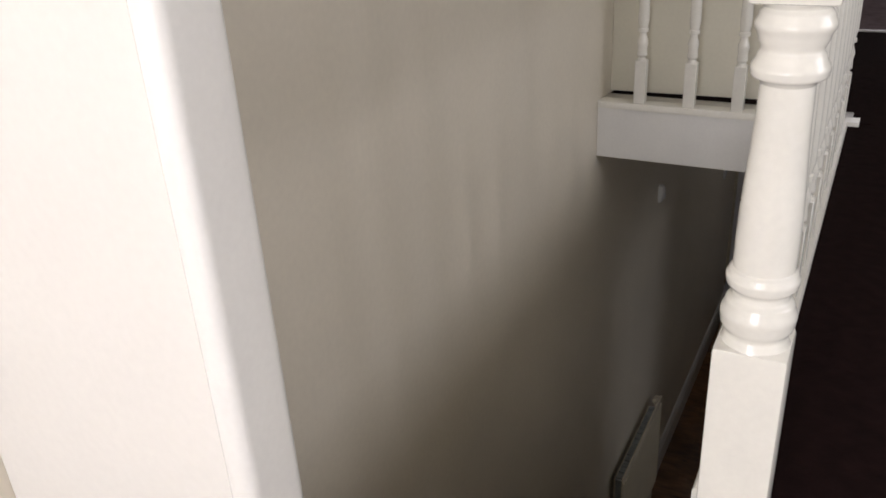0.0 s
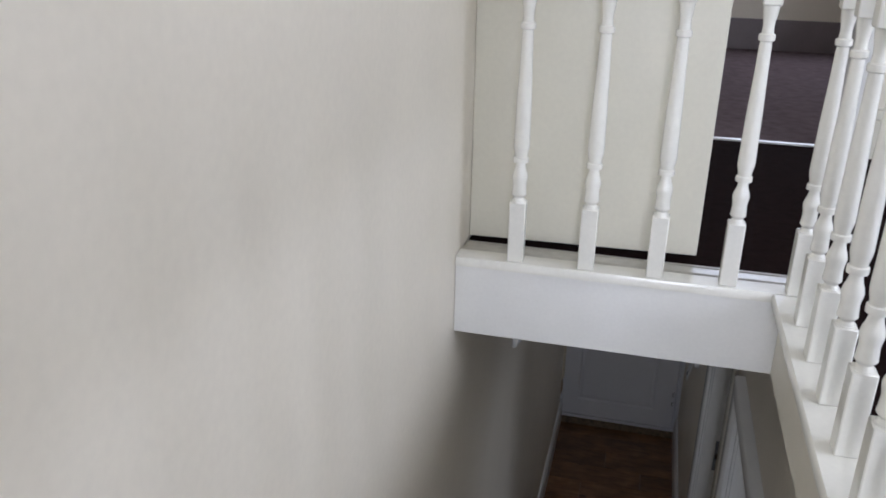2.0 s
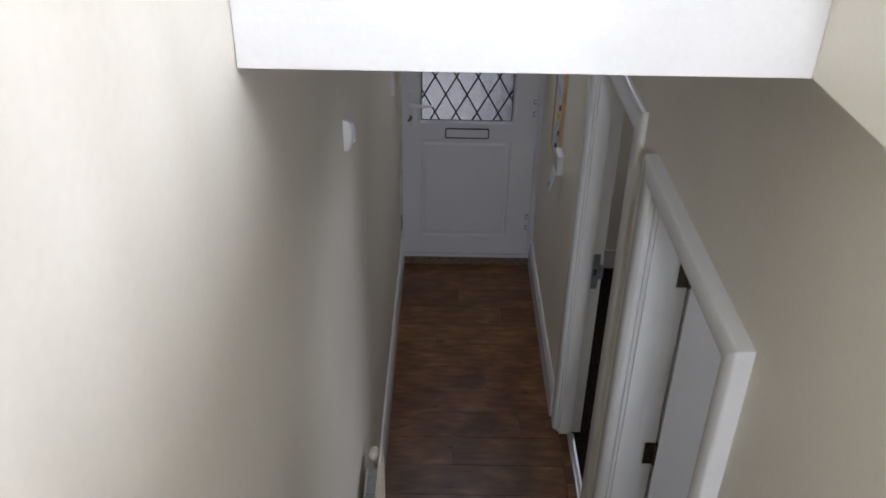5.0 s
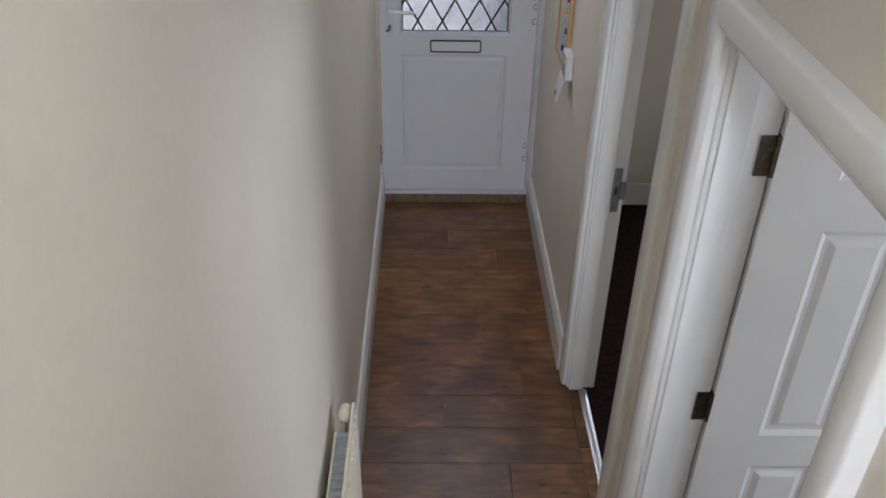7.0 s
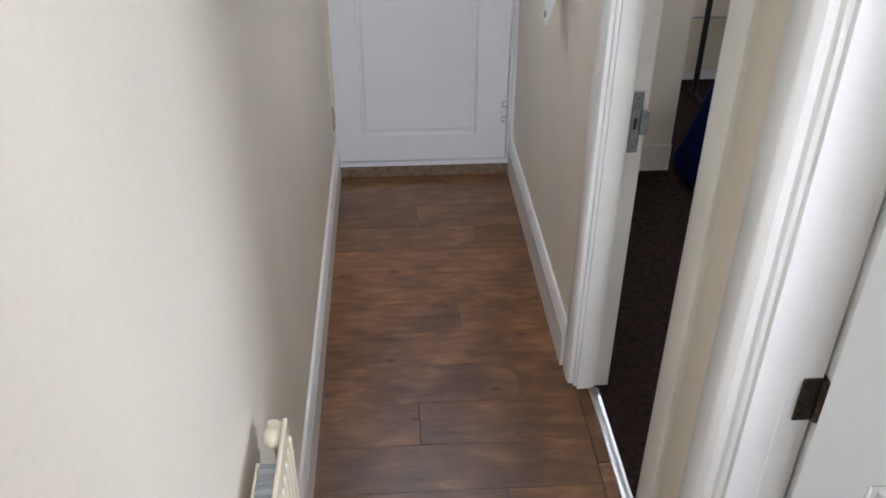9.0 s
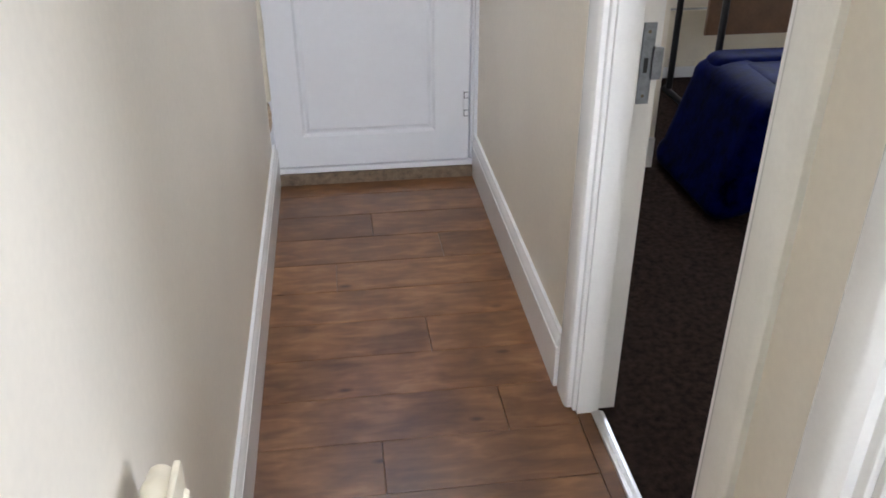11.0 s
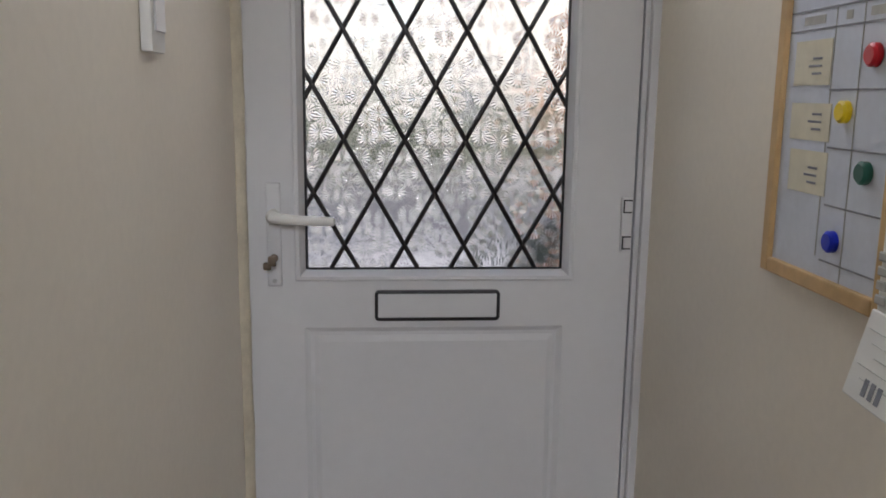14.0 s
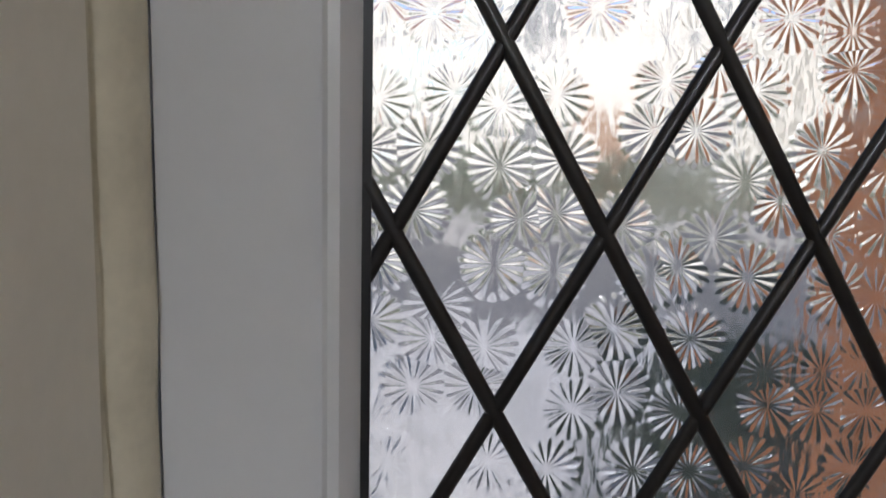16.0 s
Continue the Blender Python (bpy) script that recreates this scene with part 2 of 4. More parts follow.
def patterned_glass():
    """Clear glass with pressed flower heads: petals fan out from the middle of each cell."""
    m = bpy.data.materials.new("flower_patterned_glass")
    m.use_nodes = True
    n, l = m.node_tree.nodes, m.node_tree.links
    p = n["Principled BSDF"]
    p.inputs["Base Color"].default_value = (0.93, 0.95, 0.95, 1)
    p.inputs["Roughness"].default_value, p.inputs["IOR"].default_value = 0.17, 1.45
    p.inputs["Transmission Weight"].default_value = 1.0
    tc = n.new("ShaderNodeTexCoord")
    sep = n.new("ShaderNodeSeparateXYZ")
    l.new(tc.outputs["Object"], sep.inputs[0])
    flat = n.new("ShaderNodeCombineXYZ")
    l.new(sep.outputs["X"], flat.inputs["X"])
    l.new(sep.outputs["Z"], flat.inputs["Y"])
    scale = n.new("ShaderNodeVectorMath")
    scale.operation = "SCALE"
    scale.inputs["Scale"].default_value = 24.0
    l.new(flat.outputs[0], scale.inputs[0])
    v = n.new("ShaderNodeTexVoronoi")
    v.voronoi_dimensions = "2D"
    v.inputs["Scale"].default_value, v.inputs["Randomness"].default_value = 1.0, 0.75
    l.new(scale.outputs[0], v.inputs["Vector"])
    sub = n.new("ShaderNodeVectorMath")
    sub.operation = "SUBTRACT"
    l.new(scale.outputs[0], sub.inputs[0])
    l.new(v.outputs["Position"], sub.inputs[1])
    s2 = n.new("ShaderNodeSeparateXYZ")
    l.new(sub.outputs[0], s2.inputs[0])

    def math_node(op, a, b=None):
        k = n.new("ShaderNodeMath")
        k.operation = op
        for i, val in enumerate((a, b)):
            if val is None:
                continue
            if isinstance(val, (int, float)):
                k.inputs[i].default_value = val
            else:
                l.new(val, k.inputs[i])
        return k.outputs[0]

    ang = math_node("ARCTAN2", s2.outputs["Y"], s2.outputs["X"])
    sepc = n.new("ShaderNodeSeparateColor")
    l.new(v.outputs["Color"], sepc.inputs[0])
    turn = math_node("MULTIPLY", sepc.outputs[0], 6.28)
    petals = math_node("ADD", math_node("MULTIPLY", math_node("SINE", math_node("ADD", math_node("MULTIPLY", ang, 16.0), turn)), 0.5), 0.5)
    petals = math_node("POWER", petals, 0.9)
    ring = n.new("ShaderNodeMapRange")
    ring.interpolation_type = "SMOOTHSTEP"
    ring.inputs["From Min"].default_value, ring.inputs["From Max"].default_value = 0.02, 0.36
    l.new(v.outputs["Distance"], ring.inputs["Value"])
    fade = n.new("ShaderNodeMapRange")
    fade.interpolation_type = "SMOOTHSTEP"
    fade.inputs["From Min"].default_value, fade.inputs["From Max"].default_value = 0.42, 0.60
    fade.inputs["To Min"].default_value, fade.inputs["To Max"].default_value = 1.0, 0.0
    l.new(v.outputs["Distance"], fade.inputs["Value"])
    flower = math_node("MULTIPLY", math_node("MULTIPLY", petals, ring.outputs[0]), fade.outputs[0])
    strength = math_node("MULTIPLY", flower, math_node("ADD", math_node("MULTIPLY", sepc.outputs[1], 0.8), 0.22))
    mp = n.new("ShaderNodeMapping")
    mp.inputs["Scale"].default_value = (160.0, 160.0, 55.0)
    l.new(tc.outputs["Object"], mp.inputs[0])
    fine = n.new("ShaderNodeTexNoise")
    fine.inputs["Scale"].default_value, fine.inputs["Detail"].default_value = 1.0, 2
    l.new(mp.outputs[0], fine.inputs["Vector"])
    mp2 = n.new("ShaderNodeMapping")
    mp2.inputs["Scale"].default_value = (22.0, 22.0, 16.0)
    l.new(tc.outputs["Object"], mp2.inputs[0])
    wave = n.new("ShaderNodeTexNoise")
    wave.inputs["Scale"].default_value, wave.inputs["Detail"].default_value = 1.0, 1
    l.new(mp2.outputs[0], wave.inputs["Vector"])
    height = math_node("ADD", math_node("ADD", strength, math_node("MULTIPLY", fine.outputs["Fac"], 0.6)), math_node("MULTIPLY", wave.outputs["Fac"], 1.0))
    bp = n.new("ShaderNodeBump")
    bp.inputs["Strength"].default_value, bp.inputs["Distance"].default_value = 0.44, 0.0028
    l.new(height, bp.inputs["Height"])
    l.new(bp.outputs[0], p.inputs["Normal"])
    return m


M_PATTERN = patterned_glass()


def clear_glass():
    m = bpy.data.materials.new("clear_glass")
    m.use_nodes = True
    p = m.node_tree.nodes["Principled BSDF"]
    p.inputs["Roughness"].default_value, p.inputs["IOR"].default_value, p.inputs["Transmission Weight"].default_value = 0.0, 1.45, 1.0
    return m


M_GLASS = clear_glass()


M_YELLOW = material("yellow_pin", (0.75, 0.55, 0.01), 0.3, bump=0)
M_GREEN = material("green_pin", (0.01, 0.09, 0.06), 0.3, bump=0)
M_BLUE = material("blue_pin", (0.005, 0.02, 0.45), 0.3, bump=0)
M_RED = material("red_pin", (0.5, 0.01, 0.02), 0.3, bump=0)


# ---------------------------------------------------------------- mesh helpers
def cuboid(bm, x0, x1, y0, y1, z0, z1, bevel=0.0, seg=2):
    made = bmesh.ops.create_cube(bm, size=1, matrix=Matrix.LocRotScale(((x0 + x1) / 2, (y0 + y1) / 2, (z0 + z1) / 2), None, (abs(x1 - x0), abs(y1 - y0), abs(z1 - z0))))
    if bevel:
        es = list({e for v in made["verts"] for e in v.link_edges})
        bmesh.ops.bevel(bm, geom=es, offset=bevel, segments=seg, affect="EDGES", profile=0.6)
    return bm


def block(x0, x1, y0, y1, z0, z1, bevel=0.0, seg=2):
    return cuboid(bmesh.new(), x0, x1, y0, y1, z0, z1, bevel, seg)


def lathe(profile, x=0, y=0, steps=24, bm=None):
    """A turned shape: profile of (radius, z) round the upright axis through (x, y)."""
    bm = bm or bmesh.new()
    rings = []
    for r, z in profile:
        rings.append([bm.verts.new((x + r * math.cos(2 * math.pi * k / steps), y + r * math.sin(2 * math.pi * k / steps), z)) for k in range(steps)])
    for a, b in zip(rings, rings[1:]):
        for k in range(steps):
            bm.faces.new((a[k], a[(k + 1) % steps], b[(k + 1) % steps], b[k]))
    bm.faces.new(rings[0][::-1])
    bm.faces.new(rings[-1])
    return bm


def smooth_profile(points, n=4):
    out = []
    for (r0, z0), (r1, z1) in zip(points, points[1:]):
        for k in range(n):
            u = k / n
            s = u * u * (3 - 2 * u)
            out.append((r0 + (r1 - r0) * s, z0 + (z1 - z0) * u))
    return out + [points[-1]]


def sweep(section, a, b, bm=None):
    """A straight moulding: section of (u, v) points, from a to b; u goes along across, v up."""
    bm = bm or bmesh.new()
    a, b = Vector(a), Vector(b)
    way = (b - a).normalized()
    up = Vector((0, 0, 1)) if abs(way.z) < 0.9 else Vector((1, 0, 0))
    across = way.cross(up).normalized()
    up = across.cross(way).normalized()
    ends = [[bm.verts.new(p + across * u + up * v) for u, v in section] for p in (a, b)]
    for k in range(len(section)):
        j = (k + 1) % len(section)
        bm.faces.new((ends[0][k], ends[0][j], ends[1][j], ends[1][k]))
    bm.faces.new(ends[0][::-1])
    bm.faces.new(ends[1])
    bmesh.ops.recalc_face_normals(bm, faces=bm.faces)
    return bm


def tube(points, r, bm=None, steps=12):
    bm = bm or bmesh.new()
    pts = [Vector(p) for p in points]
    rings = []
    for i, p in enumerate(pts):
        way = (pts[min(i + 1, len(pts) - 1)] - pts[max(i - 1, 0)]).normalized()
        ref = Vector((0, 0, 1)) if abs(way.z) < 0.9 else Vector((1, 0, 0))
        u = way.cross(ref).normalized()
        v = u.cross(way).normalized()
        rad = r[i] if isinstance(r, (list, tuple)) else r
        rings.append([bm.verts.new(p + rad * (math.cos(2 * math.pi * k / steps) * u + math.sin(2 * math.pi * k / steps) * v)) for k in range(steps)])
    for a, b in zip(rings, rings[1:]):
        for k in range(steps):
            bm.faces.new((a[k], a[(k + 1) % steps], b[(k + 1) % steps], b[k]))
    bm.faces.new(rings[0][::-1])
    bm.faces.new(rings[-1])
    bmesh.ops.recalc_face_normals(bm, faces=bm.faces)
    return bm


def mesh_object(name, bm, mat, smooth=False):
    me = bpy.data.meshes.new(name)
    bm.to_mesh(me)
    bm.free()
    me.materials.append(mat)
    if smooth:
        me.shade_smooth()
        me.set_sharp_from_angle(angle=radians(38))
    return new(name, me)


def part(name, bm, mat, parent, label="", smooth=False):
    ob = mesh_object(name, bm, mat, smooth)
    ob.parent = parent
    if label:
        ob["label"] = label
    return ob


def thing(name, label, category, at=(0, 0, 0), group=""):
    ob = new(name)
    ob.empty_display_size = 0.05
    ob.location = at
    return tagged(ob, label, category, group)


def local(ob):
    """Parts are written in world metres: undo the place of the thing they hang on."""
    bpy.context.view_layer.update()
    inv = Matrix.Translation(-ob.location)
    for c in ob.children:
        c.matrix_parent_inverse = inv
    return ob


def setting(name, bm, mat, label="", category="", smooth=False):
    return tagged(mesh_object(name, bm, mat, smooth), label or name.replace("_", " "), category or name.split("_")[0], kind="structure")


def boxes(*list_of_boxes, bevel=0.0):
    bm = bmesh.new()
    for b in list_of_boxes:
        cuboid(bm, *b, bevel)
    return bm


# ---------------------------------------------------------------- plan
W = 0.92            # hall and stair width
WF = 0.902          # face of the hall wall beyond the living room doorway
YW = 6.358          # where the left wall stops before the door frame
YD = 6.415          # inner face of the front door
HC = 2.735          # hall ceiling
LZ = 2.94           # landing floor
HZ = 2.36           # lower landing at the stair head
FY = 2.615          # face of the landing edge
TOP = 5.30          # upper ceiling
C0, C1 = 2.895, 3.66   # dining doorway
DHC = 2.015         # dining opening height
R0, R1 = 4.01, 4.78   # living room doorway
DH = 2.062          # door opening height

# ---------------------------------------------------------------- structure
setting("wall_left", boxes((-0.14, 0, -2.4, YW, -0.1, TOP), (-0.14, -0.055, YW, 6.52, -0.1, TOP)), M_WALL, "long cream-painted plaster wall beside the stairs and hall", "wall")
setting("wall_right", boxes(
    (W, W + 0.12, 0.3, C0, -0.1, HC), (W, W + 0.12, C0, C1, DHC, HC), (W, W + 0.12, C1, R0, -0.1, HC),
    (W, W + 0.12, R0, R1, DH, HC), (WF, W + 0.12, R1 + 0.004, 6.52, -0.1, HC)), M_WALL, "cream-painted hall wall with two doorways", "wall")
setting("wall_front", boxes((-0.055, W, 6.40, 6.52, 2.66, HC), (W + 0.12, 1.73, 6.40, 6.52, -0.1, 2.7)), M_WALL, "cream-painted wall above the front door", "wall")
setting("ceiling_hall", boxes((0, W, FY + 0.02, 6.52, HC + 0.003, HC + 0.02)), M_CEIL, "plain white ceiling of the hall under the landing", "ceiling")
setting("ceiling_upper", boxes((-0.1, 3.6, -2.5, 6.8, TOP, TOP + 0.1)), M_CEIL, "plain white upper ceiling", "ceiling")
setting("floor", boxes((-0.05, 1.0, 2.6, 6.45, -0.12, -0.012)), M_THRESH, "oak-look laminate floor laid across the hall", "floor")

# upper floor slab, its painted edges and carpets
setting("floor_landing", boxes((0.002, W, FY + 0.03, 4.12, HC + 0.02, LZ), (0.83, 3.6, 0.66, 4.12, HC + 0.02, LZ - 0.002)), M_CARPET, "dark brown carpet on the upper landing", "carpet")
setting("floor_bedroom", boxes((0.0, 3.6, 4.12, 6.75, HC + 0.02, LZ + 0.002)), M_MAUVE, "mauve-grey carpet of the front bedroom", "carpet")
setting("trim_landing_edge", boxes((0.001, 0.80, FY, FY + 0.03, HC, LZ - 0.012), bevel=0.002), M_WHITE, "white-painted board on the edge of the landing", "trim")
setting("trim_landing_apron", boxes((0.80, 0.832, 0.66, FY + 0.03, HC, LZ - 0.012)), M_APRON, "cream-painted side of the landing over the stairs", "trim")
setting("ceiling_overhang", boxes((0.832, W, 0.66, FY + 0.03, HC + 0.002, HC + 0.018)), M_WALL, "painted underside of the landing over the stairs", "ceiling")
setting("wall_landing_front", boxes((1.16, 3.6, 4.02, 4.14, LZ, TOP), (0.0, 1.16, 4.02, 4.14, LZ + 2.03, TOP)), M_WALL, "cream landing wall beside the bedroom doorway", "wall")
# The gap in this wall is unseen, left open for the added landing fill.
setting("wall_upper_right", boxes((3.6, 3.7, -2.4, 0.5, HZ, TOP), (3.6, 3.7, 2.2, 6.8, HZ, TOP), (3.6, 3.7, 0.5, 2.2, HZ, 3.5), (3.6, 3.7, 0.5, 2.2, 4.9, TOP)), M_WALL, "plain cream landing wall", "wall")
setting("wall_bedroom_front", boxes((-0.1, 0.7, 6.70, 6.80, HC, TOP), (2.3, 3.6, 6.70, 6.80, HC, TOP), (0.7, 2.3, 6.70, 6.80, HC, 3.55), (0.7, 2.3, 6.70, 6.80, 4.75, TOP)), M_WALL, "plain bedroom wall with a window", "wall")
setting("wall_bedroom_left", boxes((-0.14, -0.002, 6.52, 6.70, HC, TOP)), M_WALL, "plain bedroom side wall", "wall")
# Stand-in band: carries the carpet's mauve-grey up the foot of the wall.
setting("baseboard_bedroom", boxes((0.0, 3.6, 6.675, 6.6995, LZ + 0.002, LZ + 0.20), bevel=0.004), M_MAUVEBAND, "mauve-grey stand-in band at the foot of the bedroom wall", "baseboard")
setting("wall_stair_head", boxes((0.001, 0.405, 0.15, 0.215, HZ, TOP), (1.255, 3.6, 0.15, 0.215, HZ, TOP), (0.405, 1.255, 0.15, 0.215, HZ + 2.3, TOP)), M_CEIL, "white-painted wall with the doorway at the stair head", "wall")
setting("wall_rear", boxes((-0.1, 0.1, -2.5, -2.4, HZ, TOP), (1.4, 3.6, -2.5, -2.4, HZ, TOP), (0.1, 1.4, -2.5, -2.4, HZ, 3.5), (0.1, 1.4, -2.5, -2.4, 4.7, TOP)), M_WALL, "plain rear wall with a window", "wall")
setting("floor_lower_landing", boxes((0.0, 3.6, -2.4, 0.74, HZ - 0.2, HZ)), M_STAIR, "carpeted lower landing at the stair head", "carpet")


def window_unit(name, x0, x1, y, z0, z1, mullions, label):
    """An upright window in a wall that faces along y: frame, bars, sill and panes."""
    w = tagged(new(name), label, "window", kind="structure")
    b = bmesh.new()
    for q in ((x0, x1, y - 0.03, y + 0.03, z0, z0 + 0.06), (x0, x1, y - 0.03, y + 0.03, z1 - 0.06, z1), (x0, x0 + 0.06, y - 0.029, y + 0.029, z0 + 0.06, z1 - 0.06), (x1 - 0.06, x1, y - 0.029, y + 0.029, z0 + 0.06, z1 - 0.06)):
        cuboid(b, *q, 0.004)
    part("window_frame", b, M_UPVC, w)
    xs = [x0 + 0.06] + [x0 + (x1 - x0) * k / mullions for k in range(1, mullions)] + [x1 - 0.06]
    for x in xs[1:-1]:
        part("mullion", block(x - 0.025, x + 0.025, y - 0.028, y + 0.028, z0 + 0.06, z1 - 0.06, 0.004), M_UPVC, w)
    for a, c in zip(xs, xs[1:]):
        g = part("pane", block(a + 0.003, c - 0.003, y - 0.004, y + 0.004, z0 + 0.063, z1 - 0.063), M_GLASS, w)
        g.visible_shadow = False
    part("window_sill", block(x0 - 0.04, x1 + 0.04, y - 0.16 if y > 0 else y - 0.03, y + 0.03 if y > 0 else y + 0.16, z0 - 0.03, z0 - 0.001, 0.006), M_UPVC, w)
    return w


# Unseen light over the front door, made up to carry the hall fill.
window_unit("window_4_unseen", -0.054, 0.9015, 6.47, 2.16, 2.66, 1, "white-framed light above the front door, unseen, added for hall fill")
window_unit("window_1", 0.1, 1.4, -2.45, 3.5, 4.7, 2, "white-framed window of the rear room")
window_unit("window_2", 0.7, 2.3, 6.76, 3.55, 4.75, 2, "white-framed front bedroom window")
window_unit("window_3", 1.75, 3.9, 7.7, 0.95, 2.25, 3, "white-framed living room bay window, bright with daylight")

# Unseen window, put on this wall so its light reaches the hall.
added_dining_window = tagged(new("window_5_unseen"), "white-framed dining room window, unseen, placed to light the hall", "window", kind="structure")
part("window_frame", boxes((3.52, 3.58, 2.1, 3.4, 0.9, 0.96), (3.52, 3.58, 2.1, 3.4, 2.04, 2.1), (3.521, 3.579, 2.1, 2.16, 0.96, 2.04), (3.521, 3.579, 3.34, 3.4, 0.96, 2.04), bevel=0.004), M_UPVC, added_dining_window)
part("pane", block(3.546, 3.554, 2.163, 3.337, 0.963, 2.037), M_GLASS, added_dining_window).visible_shadow = False

# living room
setting("floor_living", boxes((W + 0.12, 4.3, 3.9, 7.75, -0.12, -0.004), (W + 0.075, W + 0.12, R0, R1, -0.12, -0.004)), M_FLECK, "dark brown flecked carpet of the living room", "carpet")
setting("ceiling_living", boxes((W + 0.12, 4.3, 3.8, 7.8, 2.6, 2.7)), M_CEIL, "plain white living room ceiling", "ceiling")
setting("wall_living", boxes((4.2, 4.3, 3.8, 7.8, -0.1, 2.6), (1.66, 1.73, 6.52, 7.65, -0.1, 2.6), (1.66, 4.2, 7.65, 7.75, -0.1, 0.95), (1.66, 4.2, 7.65, 7.75, 2.25, 2.6), (1.66, 1.75, 7.65, 7.75, 0.95, 2.25), (3.9, 4.2, 7.65, 7.75, 0.95, 2.25)), M_WALL, "cream living room wall with a bay window", "wall")
# dining room behind the open door
setting("wall_dining", boxes((W + 0.12, 3.6, C1 + 0.06, 3.9, -0.1, 2.6), (3.5, 3.6, 0.1, 2.1, -0.1, 2.6), (3.5, 3.6, 3.4, C1 + 0.06, -0.1, 2.6), (3.5, 3.6, 2.1, 3.4, -0.1, 0.9), (3.5, 3.6, 2.1, 3.4, 2.1, 2.6), (W + 0.12, 3.6, 0.0, 0.1, -0.1, 2.6)), M_WALL, "plain dining room wall", "wall")
setting("floor_dining", boxes((W + 0.001, 3.6, 0.0, C1 + 0.06, -0.12, -0.004)), M_FLECK, "dark carpet of the dining room", "carpet")
setting("ceiling_dining", boxes((W + 0.12, 3.6, 0.0, 3.9, 2.6, 2.7)), M_CEIL, "plain white dining room ceiling", "ceiling")

# skirting boards: tall board with a rounded moulding on top
SKIRT = [(0, 0), (0.020, 0), (0.020, 0.140), (0.0125, 0.144), (0.0195, 0.150), (0.018, 0.162), (0.012, 0.174), (0.008, 0.180), (0.0125, 0.184), (0.0105, 0.190), (0, 0.190)]
setting("baseboard_left", sweep(SKIRT, (0, 2.86, 0), (0, YW + 0.06, 0)), M_WHITE, "tall white moulded skirting board", "baseboard", True)
setting("baseboard_right", sweep([(-u, v) for u, v in SKIRT], (WF, R1 + 0.096, 0), (WF, YD - 0.014, 0)), M_WHITE, "tall white moulded skirting board", "baseboard", True)
setting("baseboard_landing", sweep(SKIRT, (1.212, 4.02, LZ), (3.59, 4.02, LZ)), M_DOORC, "cream painted skirting board on the landing", "baseboard", True)

# ---------------------------------------------------------------- door linings and architraves
ARCH = [(0.0, 0.0), (0.098, 0.0), (0.098, 0.013), (0.094, 0.017), (0.080, 0.019), (0.016, 0.0195), (0.012, 0.0175), (0.006, 0.016), (0.0, 0.012)]
THICK = [(0.0, 0.0), (0.086, 0.0), (0.086, 0.032), (0.083, 0.037), (0.076, 0.040), (0.022, 0.040), (0.014, 0.036), (0.006, 0.031), (0.0, 0.026)]


def architrave_leg(bm, y_in, side, z1, x, section):
    """One upright of a door surround on the face x of the right wall; side -1 runs to smaller y."""
    pts = [(x - v, y_in + side * u) for u, v in section]
    lo = [bm.verts.new((px, py, 0)) for px, py in pts]
    hi = [bm.verts.new((px, py, z1 + abs(py - y_in))) for px, py in pts]
    for k in range(len(pts)):
        j = (k + 1) % len(pts)
        bm.faces.new((lo[k], lo[j], hi[j], hi[k]))
    bm.faces.new(lo)
    bm.faces.new(hi)
    bmesh.ops.recalc_face_normals(bm, faces=bm.faces)


def architrave_head(bm, y0, y1, z, x, section):
    a = [bm.verts.new((x - v, y0 - u, z + u)) for u, v in section]
    b = [bm.verts.new((x - v, y1 + u, z + u)) for u, v in section]
    for k in range(len(section)):
        j = (k + 1) % len(section)
        bm.faces.new((a[k], a[j], b[j], b[k]))
    bm.faces.new(a)
    bm.faces.new(b)
    bmesh.ops.recalc_face_normals(bm, faces=bm.faces)


def door_surround(name, y0, y1, label, stop_at, top, section):
    d = tagged(new(name), label, "door frame", kind="structure")
    for y_in, side in ((y0 + 0.004, -1), (y1 - 0.004, 1)):
        bm = bmesh.new()
        architrave_leg(bm, y_in, side, top - 0.004, WF + 0.008 if y_in > R1 - 0.1 else W, section)
        part("architrave", bm, M_GLOSS if y0 == R0 and side < 0 else M_WHITE, d, smooth=True)
    bm = bmesh.new()
    architrave_head(bm, y0 + 0.004, y1 - 0.004, top - 0.004, W, section)
    part("architrave_head", bm, M_WHITE, d, smooth=True)
    for q in ((W - 0.004, W + 0.115, y0 - 0.002, y0 + 0.022, 0, top), (W - 0.010, W + (0.130 if y1 == C1 else 0.115), y1 - 0.022, y1 + 0.002, 0, top)):
        part("lining", block(*q, 0.004), M_WHITE, d)
    part("lining_head", block(W - 0.004, W + 0.115, y0 + 0.022, y1 - 0.022, top - 0.024, top + 0.002, 0.002), M_WHITE, d)
    for q in ((W + 0.0, stop_at, y1 - 0.036, y1 - 0.0225, 0, top - 0.025), (W + 0.0, stop_at, y0 + 0.0225, y0 + 0.036, 0, top - 0.025)):
        part("door_stop", block(*q, 0.002), M_WHITE, d)
    return d


living_frame = door_surround("door_1", R0, R1, "white-painted living room door frame with moulded surround", W + 0.062, DH, ARCH)
dining_frame = door_surround("door_2", C0, C1, "white-painted dining room door frame with thick moulded surround", W + 0.062, DHC, THICK)

